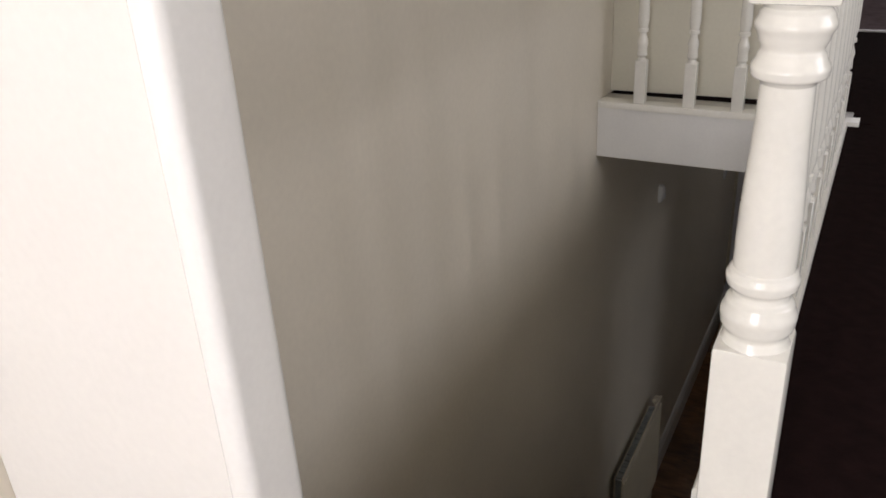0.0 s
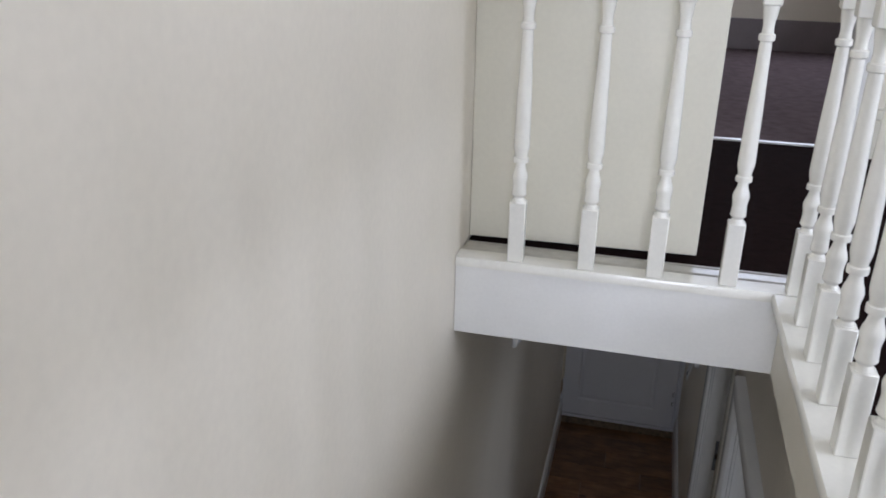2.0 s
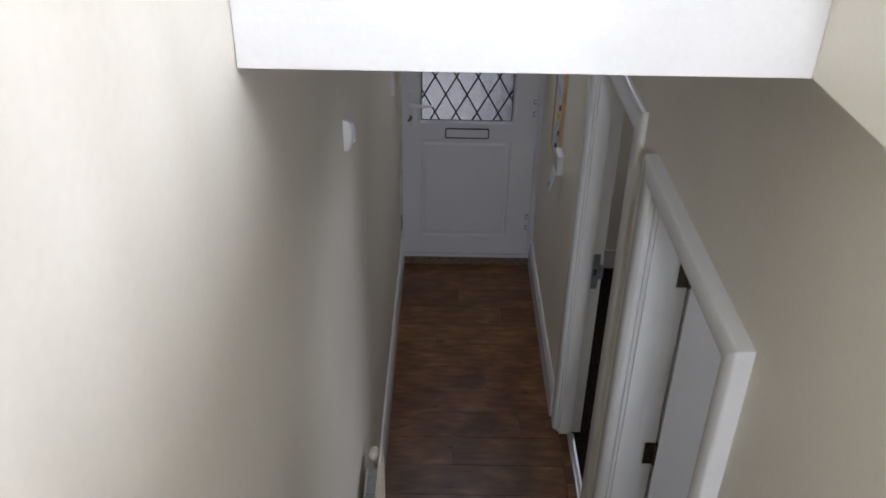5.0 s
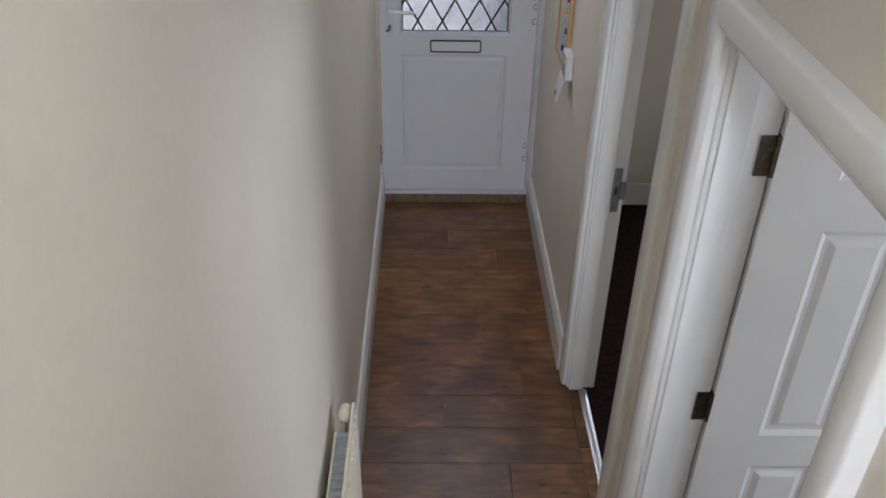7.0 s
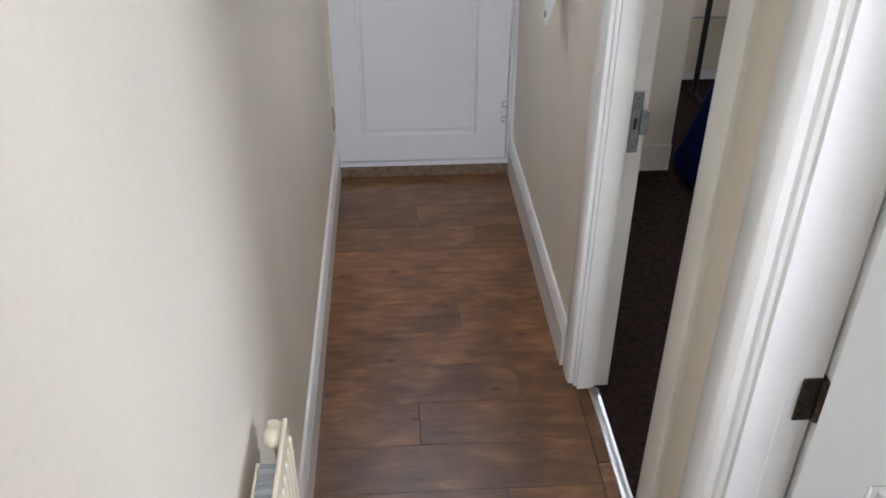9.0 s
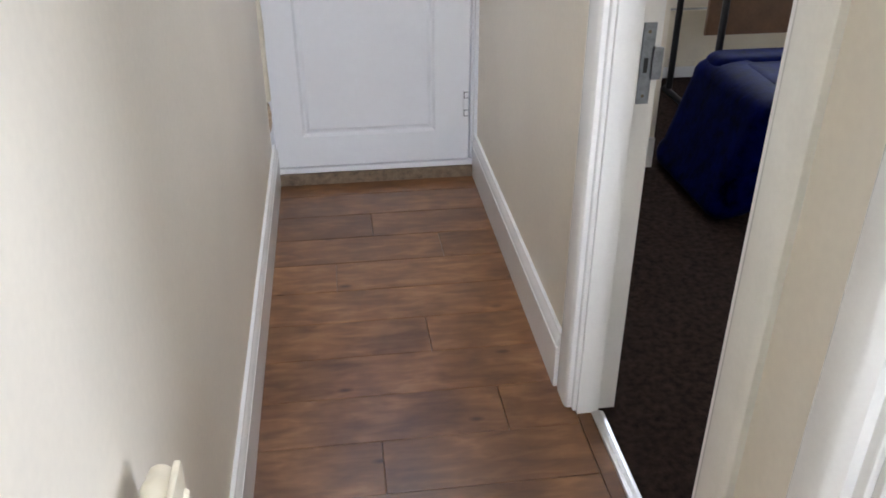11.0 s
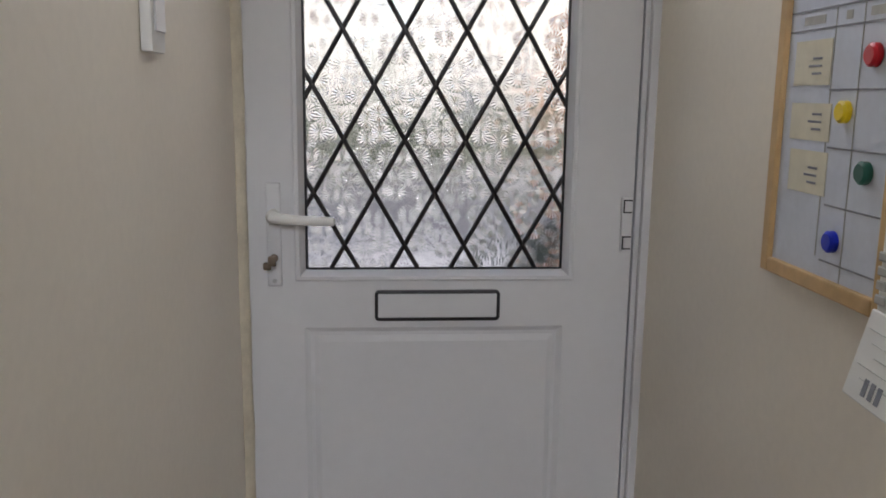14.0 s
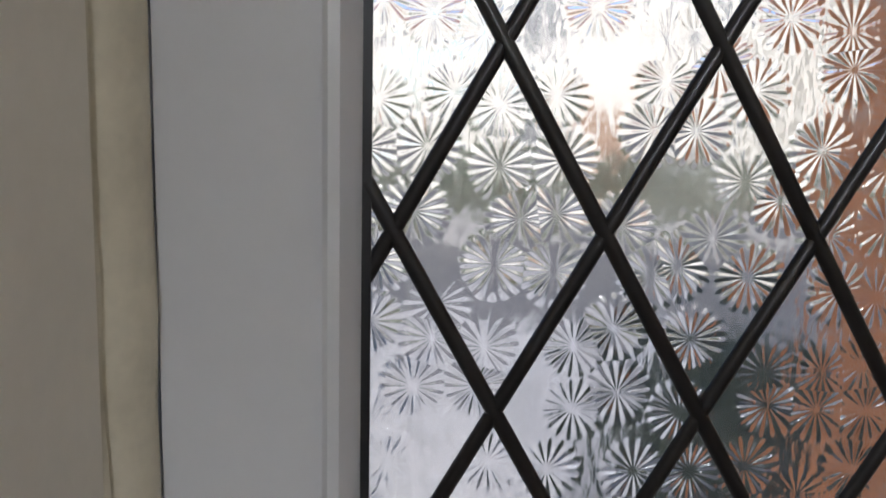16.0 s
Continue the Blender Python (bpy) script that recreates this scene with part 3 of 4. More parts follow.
# worn steel strike plate on the living room frame
sp = thing("strike_plate", "scratched steel strike plate let into white door frame", "strike plate", (W + 0.083, R1 - 0.0245, 0.93))
part("plate", boxes((W + 0.068, W + 0.098, R1 - 0.0265, R1 - 0.0225, 0.925, 1.115), bevel=0.001), M_STRIKE, sp)
part("lip", boxes((W + 0.094, W + 0.118, R1 - 0.034, R1 - 0.0265, 0.985, 1.06), bevel=0.002), M_STRIKE, sp)
part("latch_hole", boxes((W + 0.076, W + 0.086, R1 - 0.0272, R1 - 0.0266, 1.00, 1.035)), M_BLACK, sp)
for z in (0.945, 1.095):
    part("screw", tube([(W + 0.082, R1 - 0.0262, z), (W + 0.082, R1 - 0.0278, z)], 0.004), M_BRASS, sp)
local(sp)

strip = thing("threshold_strip", "ridged aluminium carpet strip across living room doorway", "threshold strip", (W + 0.06, 4.4, 0.0))
part("strip", sweep([(-0.019, 0), (-0.016, 0.005), (-0.006, 0.008), (0.006, 0.008), (0.016, 0.005), (0.019, 0)], (W + 0.06, R0 + 0.036, -0.001), (W + 0.06, R1 - 0.0365, -0.001)), M_ALU, strip)
local(strip)
lstrip = thing("carpet_strip", "bright aluminium carpet strip along landing edge", "threshold strip", (0.4, FY + 0.105, LZ))
part("strip", sweep([(-0.040, 0), (-0.037, 0.005), (-0.022, 0.008), (-0.018, 0.006), (0.018, 0.006), (0.022, 0.008), (0.037, 0.005), (0.040, 0)], (0.002, FY + 0.098, LZ), (0.862, FY + 0.098, LZ)), M_ALU, lstrip)
local(lstrip)
bstrip = thing("carpet_strip", "dull metal carpet strip in the bedroom doorway", "threshold strip", (0.6, 4.12, LZ))
part("strip", sweep([(-0.016, 0), (-0.012, 0.006), (0.012, 0.006), (0.016, 0)], (0.05, 4.12, LZ + 0.002), (1.13, 4.12, LZ + 0.002)), M_STEEL, bstrip)
local(bstrip)

# stair-head doorway: lining and architrave on the rear side
head = tagged(new("door_3"), "white-painted doorway surround at the stair head", "door frame", kind="structure")
for xa, xb, s in ((0.405, 0.440, 1), (1.22, 1.255, -1)):
    part("lining", block(xa, xb, 0.140, 0.218, HZ, HZ + 2.27, 0.014, 4), M_WHITE, head, smooth=True)
for xa, xb in ((1.228, 1.30),):
    part("architrave", block(xa, xb, 0.141, 0.1495, HZ, HZ + 2.33, 0.004, 3), M_WHITE, head, smooth=True)
part("lining_head", block(0.44, 1.22, 0.147, 0.218, HZ + 2.27, HZ + 2.30, 0.003), M_WHITE, head)
part("architrave_head", block(0.432, 1.228, 0.141, 0.1495, HZ + 2.262, HZ + 2.33, 0.006, 3), M_WHITE, head, smooth=True)

# bedroom doorway on the landing
bed_frame = tagged(new("door_4"), "white-painted bedroom doorway frame", "door frame", kind="structure")
part("lining", block(1.13, 1.159, 4.015, 4.145, LZ, LZ + 2.03, 0.003), M_WHITE, bed_frame)
part("architrave", block(1.14, 1.21, 3.998, 4.019, LZ, LZ + 2.09, 0.006, 3), M_WHITE, bed_frame)
part("lining_head", block(0.0, 1.13, 4.015, 4.145, LZ + 2.0, LZ + 2.03, 0.003), M_WHITE, bed_frame)


# ---------------------------------------------------------------- staircase
def staircase():
    s = thing("staircase", "steep straight staircase with dark carpeted treads", "stairs", (0.46, 2.8, 0))
    rise, go, first = HZ / 12, 0.19, 0.76
    for i in range(11):
        z, y = HZ - rise * (i + 1), first + go * i
        part("tread", block(0.002, W - 0.002, y, y + go + 0.02, z - 0.03, z, 0.008), M_STAIR, s)
        part("riser", block(0.002, W - 0.002, y + go, y + go + 0.012, z - rise, z - 0.031), M_STAIR, s)
    part("riser", block(0.002, W - 0.002, first - 0.014, first, HZ - rise, HZ - 0.202), M_STAIR, s)
    return local(s)


staircase()
rs = thing("landing_steps", "short flight of carpeted steps up to landing", "stairs", (1.4, 0.5, HZ))
for i in range(2):
    part("step", block(0.90, 3.59, 0.33 + 0.16 * i, 0.659, HZ + 0.193 * i, HZ + 0.193 * (i + 1), 0.006), M_STAIR, rs)
local(rs)


# ---------------------------------------------------------------- balustrades
BAL = smooth_profile([(0.0155, 0.160), (0.0125, 0.168), (0.0185, 0.176), (0.0175, 0.184), (0.0165, 0.200), (0.0195, 0.222), (0.0120, 0.250), (0.0115, 0.256)], 3) + \
    smooth_profile([(0.0185, 0.258), (0.0190, 0.264), (0.0185, 0.270)], 2) + \
    smooth_profile([(0.0150, 0.272), (0.0195, 0.300), (0.0185, 0.360), (0.0135, 0.560), (0.0125, 0.572)], 4) + \
    smooth_profile([(0.0175, 0.575), (0.0180, 0.581), (0.0175, 0.587)], 2) + \
    smooth_profile([(0.0130, 0.590), (0.0120, 0.605), (0.0165, 0.642), (0.0180, 0.650)], 3)


def baluster_bm():
    """A turned baluster with square blocks at both ends, its foot at the origin."""
    bm = bmesh.new()
    h = 0.020
    cuboid(bm, -h, h, -h, h, 0.0, 0.158, 0.0025, 1)
    cuboid(bm, -h, h, -h, h, 0.648, 0.748, 0.0025, 1)
    lathe([(0.019, 0.156), (0.0175, 0.160)] + BAL, bm=bm, steps=16)
    return bm


base_mesh = bpy.data.meshes.new("baluster")
_bm = baluster_bm()
_bm.to_mesh(base_mesh)
_bm.free()
base_mesh.materials.append(M_GLOSS)
base_mesh.shade_smooth()
base_mesh.set_sharp_from_angle(angle=radians(38))


def baluster(parent, x, y, turn):
    ob = new("baluster", base_mesh)
    ob.matrix_world = pose(x, y, LZ + 0.012, 0, 0, turn)
    ob.parent = parent
    return ob


RAILSEC = [(-0.028, 0), (0.028, 0), (0.031, 0.012), (0.024, 0.022), (0.029, 0.034), (0.026, 0.048), (0.014, 0.056), (-0.014, 0.056), (-0.026, 0.048), (-0.029, 0.034), (-0.024, 0.022), (-0.031, 0.012)]
NOSE = [(-0.046, 0), (0.046, 0), (0.046, 0.018), (0.042, 0.0235), (-0.042, 0.0235), (-0.046, 0.018)]

front = thing("balustrade", "white gloss balustrade of turned spindles across landing edge", "balustrade", (0.42, FY + 0.03, LZ))
part("base_rail", sweep([(u * 0.67, v) for u, v in NOSE], (0.002, FY + 0.024, LZ - 0.0115), (0.885, FY + 0.024, LZ - 0.0115)), M_GLOSS, front, "white nosing board", True)
part("handrail", sweep(RAILSEC, (0.002, FY + 0.034, LZ + 0.758), (0.862, FY + 0.034, LZ + 0.758)), M_GLOSS, front, smooth=True)
for k, x in enumerate((0.153, 0.330, 0.497, 0.669)):
    baluster(front, x, FY + 0.021 + 0.002 * (k % 2), random.uniform(-2, 2))
local(front)

side = thing("balustrade", "long white gloss balustrade with turned spindles and newel", "balustrade", (0.835, 1.6, LZ))
part("base_rail", sweep([(u * 0.89, v) for u, v in NOSE], (0.811, 0.69, LZ - 0.0115), (0.811, FY - 0.011, LZ - 0.0115)), M_GLOSS, side, "white nosing board", True)
part("handrail", sweep(RAILSEC, (0.822, 0.69, LZ + 0.758), (0.822, FY + 0.003, LZ + 0.758)), M_GLOSS, side, smooth=True)
for k in range(12):
    baluster(side, 0.820, 2.622 - 0.159 * k, random.uniform(-2, 2))
nx, ny = 0.835, 0.645
nb = bmesh.new()
cuboid(nb, nx - 0.045, nx + 0.045, ny - 0.045, ny + 0.045, HZ, 3.258, 0.006)
cuboid(nb, nx - 0.045, nx + 0.045, ny - 0.045, ny + 0.045, 3.675, 3.90, 0.006)
lathe([(0.043, 3.256)] + smooth_profile([(0.040, 3.262), (0.0375, 3.270), (0.0445, 3.284), (0.046, 3.298), (0.041, 3.314), (0.034, 3.322), (0.0335, 3.328), (0.0425, 3.340), (0.0435, 3.348), (0.0405, 3.356), (0.036, 3.361)], 4)
      + smooth_profile([(0.0365, 3.364), (0.0365, 3.40), (0.0295, 3.576), (0.029, 3.586)], 5)
      + smooth_profile([(0.0305, 3.588), (0.0405, 3.596), (0.0415, 3.604), (0.036, 3.617), (0.0325, 3.624), (0.037, 3.637), (0.042, 3.650), (0.038, 3.662), (0.0335, 3.668), (0.040, 3.677)], 4), nx, ny, 32, nb)
part("newel_post", nb, M_GLOSS, side, "thick turned newel post with square blocks", True)
part("newel_cap", lathe(smooth_profile([(0.03, 3.898), (0.052, 3.904), (0.054, 3.918), (0.03, 3.926), (0.048, 3.95), (0.046, 3.98), (0.02, 3.998), (0.003, 4.002)], 3), nx, ny, 24), M_GLOSS, side, smooth=True)
local(side)

# ---------------------------------------------------------------- doors
ld = thing("bedroom_door", "cream-painted flush door standing open behind balustrade", "door", (0.3, 2.79, LZ))
part("leaf", block(0.004, 0.606, 2.775, 2.812, LZ + 0.009, LZ + 1.98, 0.004), M_DOORC, ld)
part("knob", tube([(0.545, 2.775, LZ + 1.0), (0.545, 2.745, LZ + 1.0), (0.545, 2.735, LZ + 1.0), (0.545, 2.722, LZ + 1.0)], [0.009, 0.009, 0.024, 0.018]), M_BRASS, ld, smooth=True)
local(ld)
ld.matrix_world = Matrix.Translation((-0.002, 2.79, LZ)) @ pose(0, 0, 0, 0, 0, 2.6) @ Matrix.Translation((0.298, 0, 0))


def panel_frame(bm, x0, x1, z0, z1, y, width, depth):
    """A moulded panel on a face that looks to -y: a sunk bevel round a raised field."""
    def ring(d, dy):
        return [bm.verts.new(p) for p in ((x0 + d, y + dy, z0 + d), (x1 - d, y + dy, z0 + d), (x1 - d, y + dy, z1 - d), (x0 + d, y + dy, z1 - d))]
    rings = [ring(0, -0.0006), ring(width * 0.35, depth), ring(width * 0.6, depth), ring(width, -0.001 + depth * 0.3)]
    for a, b in zip(rings, rings[1:]):
        for k in range(4):
            bm.faces.new((a[k], a[(k + 1) % 4], b[(k + 1) % 4], b[k]))
    bm.faces.new(rings[-1])


def leaf_with_holes(x0, x1, z0, z1, y, thick, holes):
    """A door leaf whose front face, at y, is cut out where the panels sit."""
    bm = bmesh.new()
    xs = sorted({x0, x1, *[h[0] for h in holes], *[h[1] for h in holes]})
    zs = sorted({z0, z1, *[h[2] for h in holes], *[h[3] for h in holes]})
    grid = {(i, j): bm.verts.new((x, y, z)) for i, x in enumerate(xs) for j, z in enumerate(zs)}
    for i in range(len(xs) - 1):
        for j in range(len(zs) - 1):
            cx, cz = (xs[i] + xs[i + 1]) / 2, (zs[j] + zs[j + 1]) / 2
            if any(h[0] < cx < h[1] and h[2] < cz < h[3] for h in holes):
                continue
            bm.faces.new((grid[i, j], grid[i + 1, j], grid[i + 1, j + 1], grid[i, j + 1]))
    for v in [v for v in bm.verts if not v.link_faces]:
        bm.verts.remove(v)
    ext = bmesh.ops.extrude_face_region(bm, geom=list(bm.faces))
    moved = [v for v in ext["geom"] if isinstance(v, bmesh.types.BMVert)]
    bmesh.ops.translate(bm, verts=moved, vec=(0, thick, 0))
    bmesh.ops.recalc_face_normals(bm, faces=bm.faces)
    return bm


def six_panel_door():
    d = thing("dining_room_door", "white six-panel door standing open on tarnished hinges", "door", (1.05, 3.62, 0))
    x0, x1, y = 1.056, 1.80, 3.624
    cols, rows = ((x0 + 0.150, x0 + 0.345), (x0 + 0.405, x0 + 0.600)), ((0.23, 0.76), (0.885, 1.555), (1.69, 1.84))
    holes = [(a, b, c, e) for a, b in cols for c, e in rows]
    part("leaf", leaf_with_holes(x0, x1, 0.012, 1.975, y, 0.035, holes), M_WHITE, d)
    for h in holes:
        bm = bmesh.new()
        panel_frame(bm, *h, y, 0.045, 0.009)
        part("panel", bm, M_WHITE, d)
    part("handle", tube([(x1 - 0.06, y, 1.0), (x1 - 0.06, y - 0.045, 1.0), (x1 - 0.075, y - 0.055, 1.0), (x1 - 0.17, y - 0.052, 1.0)], 0.009), M_STEEL, d, smooth=True)
    for z in (1.745, 0.985, 0.22):
        hb = boxes((1.013, 1.0485, C1 - 0.0252, C1 - 0.0222, z - 0.05, z + 0.05), (1.0540, 1.0558, 3.624, 3.657, z - 0.05, z + 0.05), bevel=0.0008)
        h = part("hinge", hb, M_BRASS, d, "tarnished steel butt hinge")
        for k in range(5):
            part("knuckle", tube([(1.0525, 3.630, z - 0.05 + 0.02 * k + 0.001), (1.0525, 3.630, z - 0.05 + 0.02 * k + 0.019)], 0.0055), M_BRASS, h)
    return local(d)


six_panel_door()

# front door in its frame
XL, XR = 0.014, 0.866
GX0, GX1, GZ0, GZ1 = 0.136, 0.712, 1.060, 1.900
frame_fd = tagged(new("door_frame_front"), "white plastic front door frame", "door frame", kind="structure")
part("jamb", block(-0.050, 0.008, YD + 0.006, YD + 0.076, 0.05, 2.15, 0.004), M_UPVC, frame_fd)
part("jamb", block(0.872, 0.9195, YD + 0.006, YD + 0.076, 0.05, 2.15, 0.004), M_UPVC, frame_fd)
part("jamb_lip", block(0.884, 0.9195, YD - 0.012, YD + 0.0055, 0.05, 2.15, 0.003), M_UPVC, frame_fd)
part("head", block(0.008, 0.872, YD + 0.006, YD + 0.076, 2.09, 2.15, 0.004), M_UPVC, frame_fd)
part("sill", block(-0.050, 0.9195, YD - 0.008, YD + 0.09, 0.050, 0.074, 0.003), M_UPVC, frame_fd)
setting("threshold_front", boxes((-0.05, W, YD - 0.022, YD + 0.10, -0.012, 0.0495)), M_THRESH, "dirty worn wooden threshold under the front door", "threshold")
setting("outer_threshold", boxes((-0.05, W, YD + 0.10, YD + 0.30, -0.14, 0.03)), M_CONC, "concrete step outside the front door", "step")


def front_door():
    d = thing("front_door", "white plastic front door with leaded flower-patterned glass", "door", (0.44, YD, 0.08))
    PX0, PX1, PZ0, PZ1 = 0.132, 0.716, 0.218, 0.930
    part("leaf", leaf_with_holes(XL, XR, 0.080, 2.085, YD, 0.062, [(GX0 - 0.022, GX1 + 0.022, GZ0 - 0.022, GZ1 + 0.022), (PX0, PX1, PZ0, PZ1)]), M_UPVC, d)
    bm = bmesh.new()
    panel_frame(bm, PX0, PX1, PZ0, PZ1, YD, 0.034, 0.010)
    part("lower_panel", bm, M_UPVC, d)
    # glazing bead: mitred frame that slopes down to the glass
    bb = bmesh.new()
    loops = []
    for d0, dy in ((0.0225, -0.0035), (0.019, -0.006), (0.012, -0.005), (0.004, 0.012), (0.0, 0.022)):
        loops.append([bb.verts.new(p) for p in ((GX0 - d0, YD + dy, GZ0 - d0), (GX1 + d0, YD + dy, GZ0 - d0), (GX1 + d0, YD + dy, GZ1 + d0), (GX0 - d0, YD + dy, GZ1 + d0))])
    for a, b in zip(loops, loops[1:]):
        for k in range(4):
            bb.faces.new((a[k], a[(k + 1) % 4], b[(k + 1) % 4], b[k]))
    part("glazing_bead", bb, M_UPVC, d)
    gk = bmesh.new()
    for q in ((GX0 - 0.001, GX0 + 0.005, GZ0, GZ1), (GX1 - 0.005, GX1 + 0.001, GZ0, GZ1), (GX0 + 0.005, GX1 - 0.005, GZ0 - 0.001, GZ0 + 0.004)):
        cuboid(gk, q[0], q[1], YD + 0.0195, YD + 0.0215, q[2], q[3])
    part("gasket", gk, M_BLACK, d, "black rubber gasket")
    pane = part("pane", block(GX0 - 0.01, GX1 + 0.01, YD + 0.024, YD + 0.030, GZ0 - 0.01, GZ1 + 0.01), M_PATTERN, d, "flower-patterned obscure glass")
    pane.data.materials.append(M_GLASS)
    for f in pane.data.polygons:
        f.material_index = 1 if f.normal.y < -0.5 else 0
    pane.visible_shadow = False
    # lead cames: two families of slanting half-round strips
    sx, sz, ax, az = 0.1335, 0.2345, 0.288, 1.4655
    sec = [(0.0053 * math.cos(a), 0.0042 * math.sin(a)) for a in [math.pi * k / 6 for k in range(7)]]
    for sgn in (1, -1):
        for k in range(-12, 13):
            # line through (ax + k sx, az) with slope sgn * sz / sx
            slope = sgn * sz / sx
            pts = []
            for x in (GX0 + 0.001, GX1 - 0.001):
                z = az + slope * (x - ax - k * sx)
                if GZ0 <= z <= GZ1:
                    pts.append((x, z))
            for z in (GZ0 + 0.001, GZ1 - 0.001):
                x = ax + k * sx + (z - az) / slope
                if GX0 < x < GX1:
                    pts.append((x, z))
            if len(pts) < 2:
                continue
            (xa, za), (xb, zb) = sorted(pts)[0], sorted(pts)[-1]
            ln = math.hypot(xb - xa, zb - za)
            if ln < 0.02:
                continue
            ux, uz = (xb - xa) / ln, (zb - za) / ln
            bm = bmesh.new()
            y = YD + 0.0238 - (0.0 if sgn > 0 else 0.0006)
            ends = [[bm.verts.new((px - uz * u, y - v, pz + ux * u)) for u, v in sec] for px, pz in ((xa, za), (xb, zb))]
            for i in range(len(sec)):
                j = (i + 1) % len(sec)
                bm.faces.new((ends[0][i], ends[0][j], ends[1][j], ends[1][i]))
            bm.faces.new(ends[0])
            bm.faces.new(ends[1])
            bmesh.ops.recalc_face_normals(bm, faces=bm.faces)
            part("lead_came", bm, M_LEAD, d, smooth=True)
    # letterbox
    lb = part("letterbox", block(0.2945, 0.5635, YD - 0.006, YD - 0.001, 0.9525, 1.0105, 0.002), M_UPVC, d)
    fr = bmesh.new()
    n, r = 6, 0.010
    outer, inner = [], []
    for cx, cz, a0 in ((0.5695 - r, 1.0165 - r, 0), (0.2885 + r, 1.0165 - r, 90), (0.2885 + r, 0.9465 + r, 180), (0.5695 - r, 0.9465 + r, 270)):
        for k in range(n + 1):
            a = radians(a0 + 90 * k / n)
            outer.append((cx + r * math.cos(a), cz + r * math.sin(a)))
            inner.append((cx + (r - 0.0075) * math.cos(a), cz + (r - 0.0075) * math.sin(a)))
    rings = [[fr.verts.new((x, YD - dy, z)) for x, z in lst] for lst, dy in ((outer, 0.0), (outer, 0.008), (inner, 0.009), (inner, 0.0))]
    for a, b in zip(rings, rings[1:]):
        for k in range(len(a)):
            j = (k + 1) % len(a)
            fr.faces.new((a[k], a[j], b[j], b[k]))
    part("letterbox_frame", fr, M_BLACK, lb, "black letterbox surround", True)
    # lever handle on a long plate, key below it
    pl = part("handle_plate", block(0.054, 0.086, YD - 0.010, YD - 0.0005, 1.027, 1.256, 0.0045, 3), M_UPVC, d, smooth=True)
    part("lever", tube([(0.070, YD - 0.006, 1.186), (0.070, YD - 0.038, 1.187), (0.074, YD - 0.050, 1.187), (0.090, YD - 0.055, 1.184), (0.130, YD - 0.055, 1.181), (0.185, YD - 0.054, 1.179), (0.202, YD - 0.053, 1.178), (0.206, YD - 0.053, 1.178)], [0.014, 0.013, 0.0125, 0.0115, 0.0105, 0.0100, 0.0095, 0.004], steps=16), M_PLASTIC, pl, "white lever handle", True)
    key = tube([(0.070, YD - 0.012, 1.092), (0.070, YD - 0.020, 1.092)], 0.009)
    cuboid(key, 0.0615, 0.0785, YD - 0.050, YD - 0.046, 1.080, 1.102, 0.003)
    cuboid(key, 0.050, 0.068, YD - 0.047, YD - 0.043, 1.072, 1.088, 0.004)
    cuboid(key, 0.067, 0.073, YD - 0.046, YD - 0.020, 1.089, 1.094)
    part("key", key, M_KEY, pl, "bronze key in the lock", True)
    part("screw", tube([(0.070, YD - 0.0095, 1.040), (0.070, YD - 0.0115, 1.040)], 0.005), M_STEEL, pl)
    # two flag hinges with dark recess covers
    for z in (1.165, 0.340, 1.86):
        h = part("flag_hinge", block(0.838, 0.862, YD - 0.012, YD - 0.0005, z - 0.062, z + 0.062, 0.004, 2), M_UPVC, d, smooth=True)
        for dz in (-0.040, 0.042):
            hb = bmesh.new()
            for q in ((0.8405, 0.8605, z + dz - 0.015, z + dz - 0.012), (0.8405, 0.8605, z + dz + 0.012, z + dz + 0.015), (0.8405, 0.8435, z + dz - 0.012, z + dz + 0.012)):
                cuboid(hb, q[0], q[1], YD - 0.0135, YD - 0.0115, q[2], q[3])
            part("hinge_recess", hb, M_BLACK, h, "dark hinge slot")
    return local(d)


front_door()
# uneven sealant and a chipped plaster patch where the wall meets the door frame
fb = bmesh.new()
tube([(-0.018 + 0.003 * noise.noise((5, 0, k * 0.5)), YD - 0.016, 0.40 + k * 0.06) for k in range(30)], [0.034 + 0.002 * noise.noise((3, 7, k * 0.7)) for k in range(30)], fb, 14)
setting("trim_filler", fb, M_FILLER, "cream painted plaster filling beside the door frame", "trim", True)
sb = bmesh.new()
tube([(-0.008 + 0.006 * noise.noise((0, 0, k * 0.55)), YW + 0.006, 0.42 + k * 0.06) for k in range(30)], [0.007 + 0.004 * noise.noise((3, 0, k * 0.7)) for k in range(30)], sb, 8)
setting("trim_sealant", sb, M_FILLER, "uneven yellowed sealant line beside the door frame", "trim", True)
pb = bmesh.new()
bmesh.ops.create_icosphere(pb, subdivisions=3, radius=0.06, matrix=Matrix.LocRotScale((-0.005, YW + 0.02, 0.33), None, (0.25, 0.6, 1.3)))
for v in pb.verts:
    v.co += 0.012 * noise.noise_vector(v.co * 40)
setting("trim_broken_plaster", pb, M_PLASTER, "chipped brown plaster low beside the door frame", "trim")

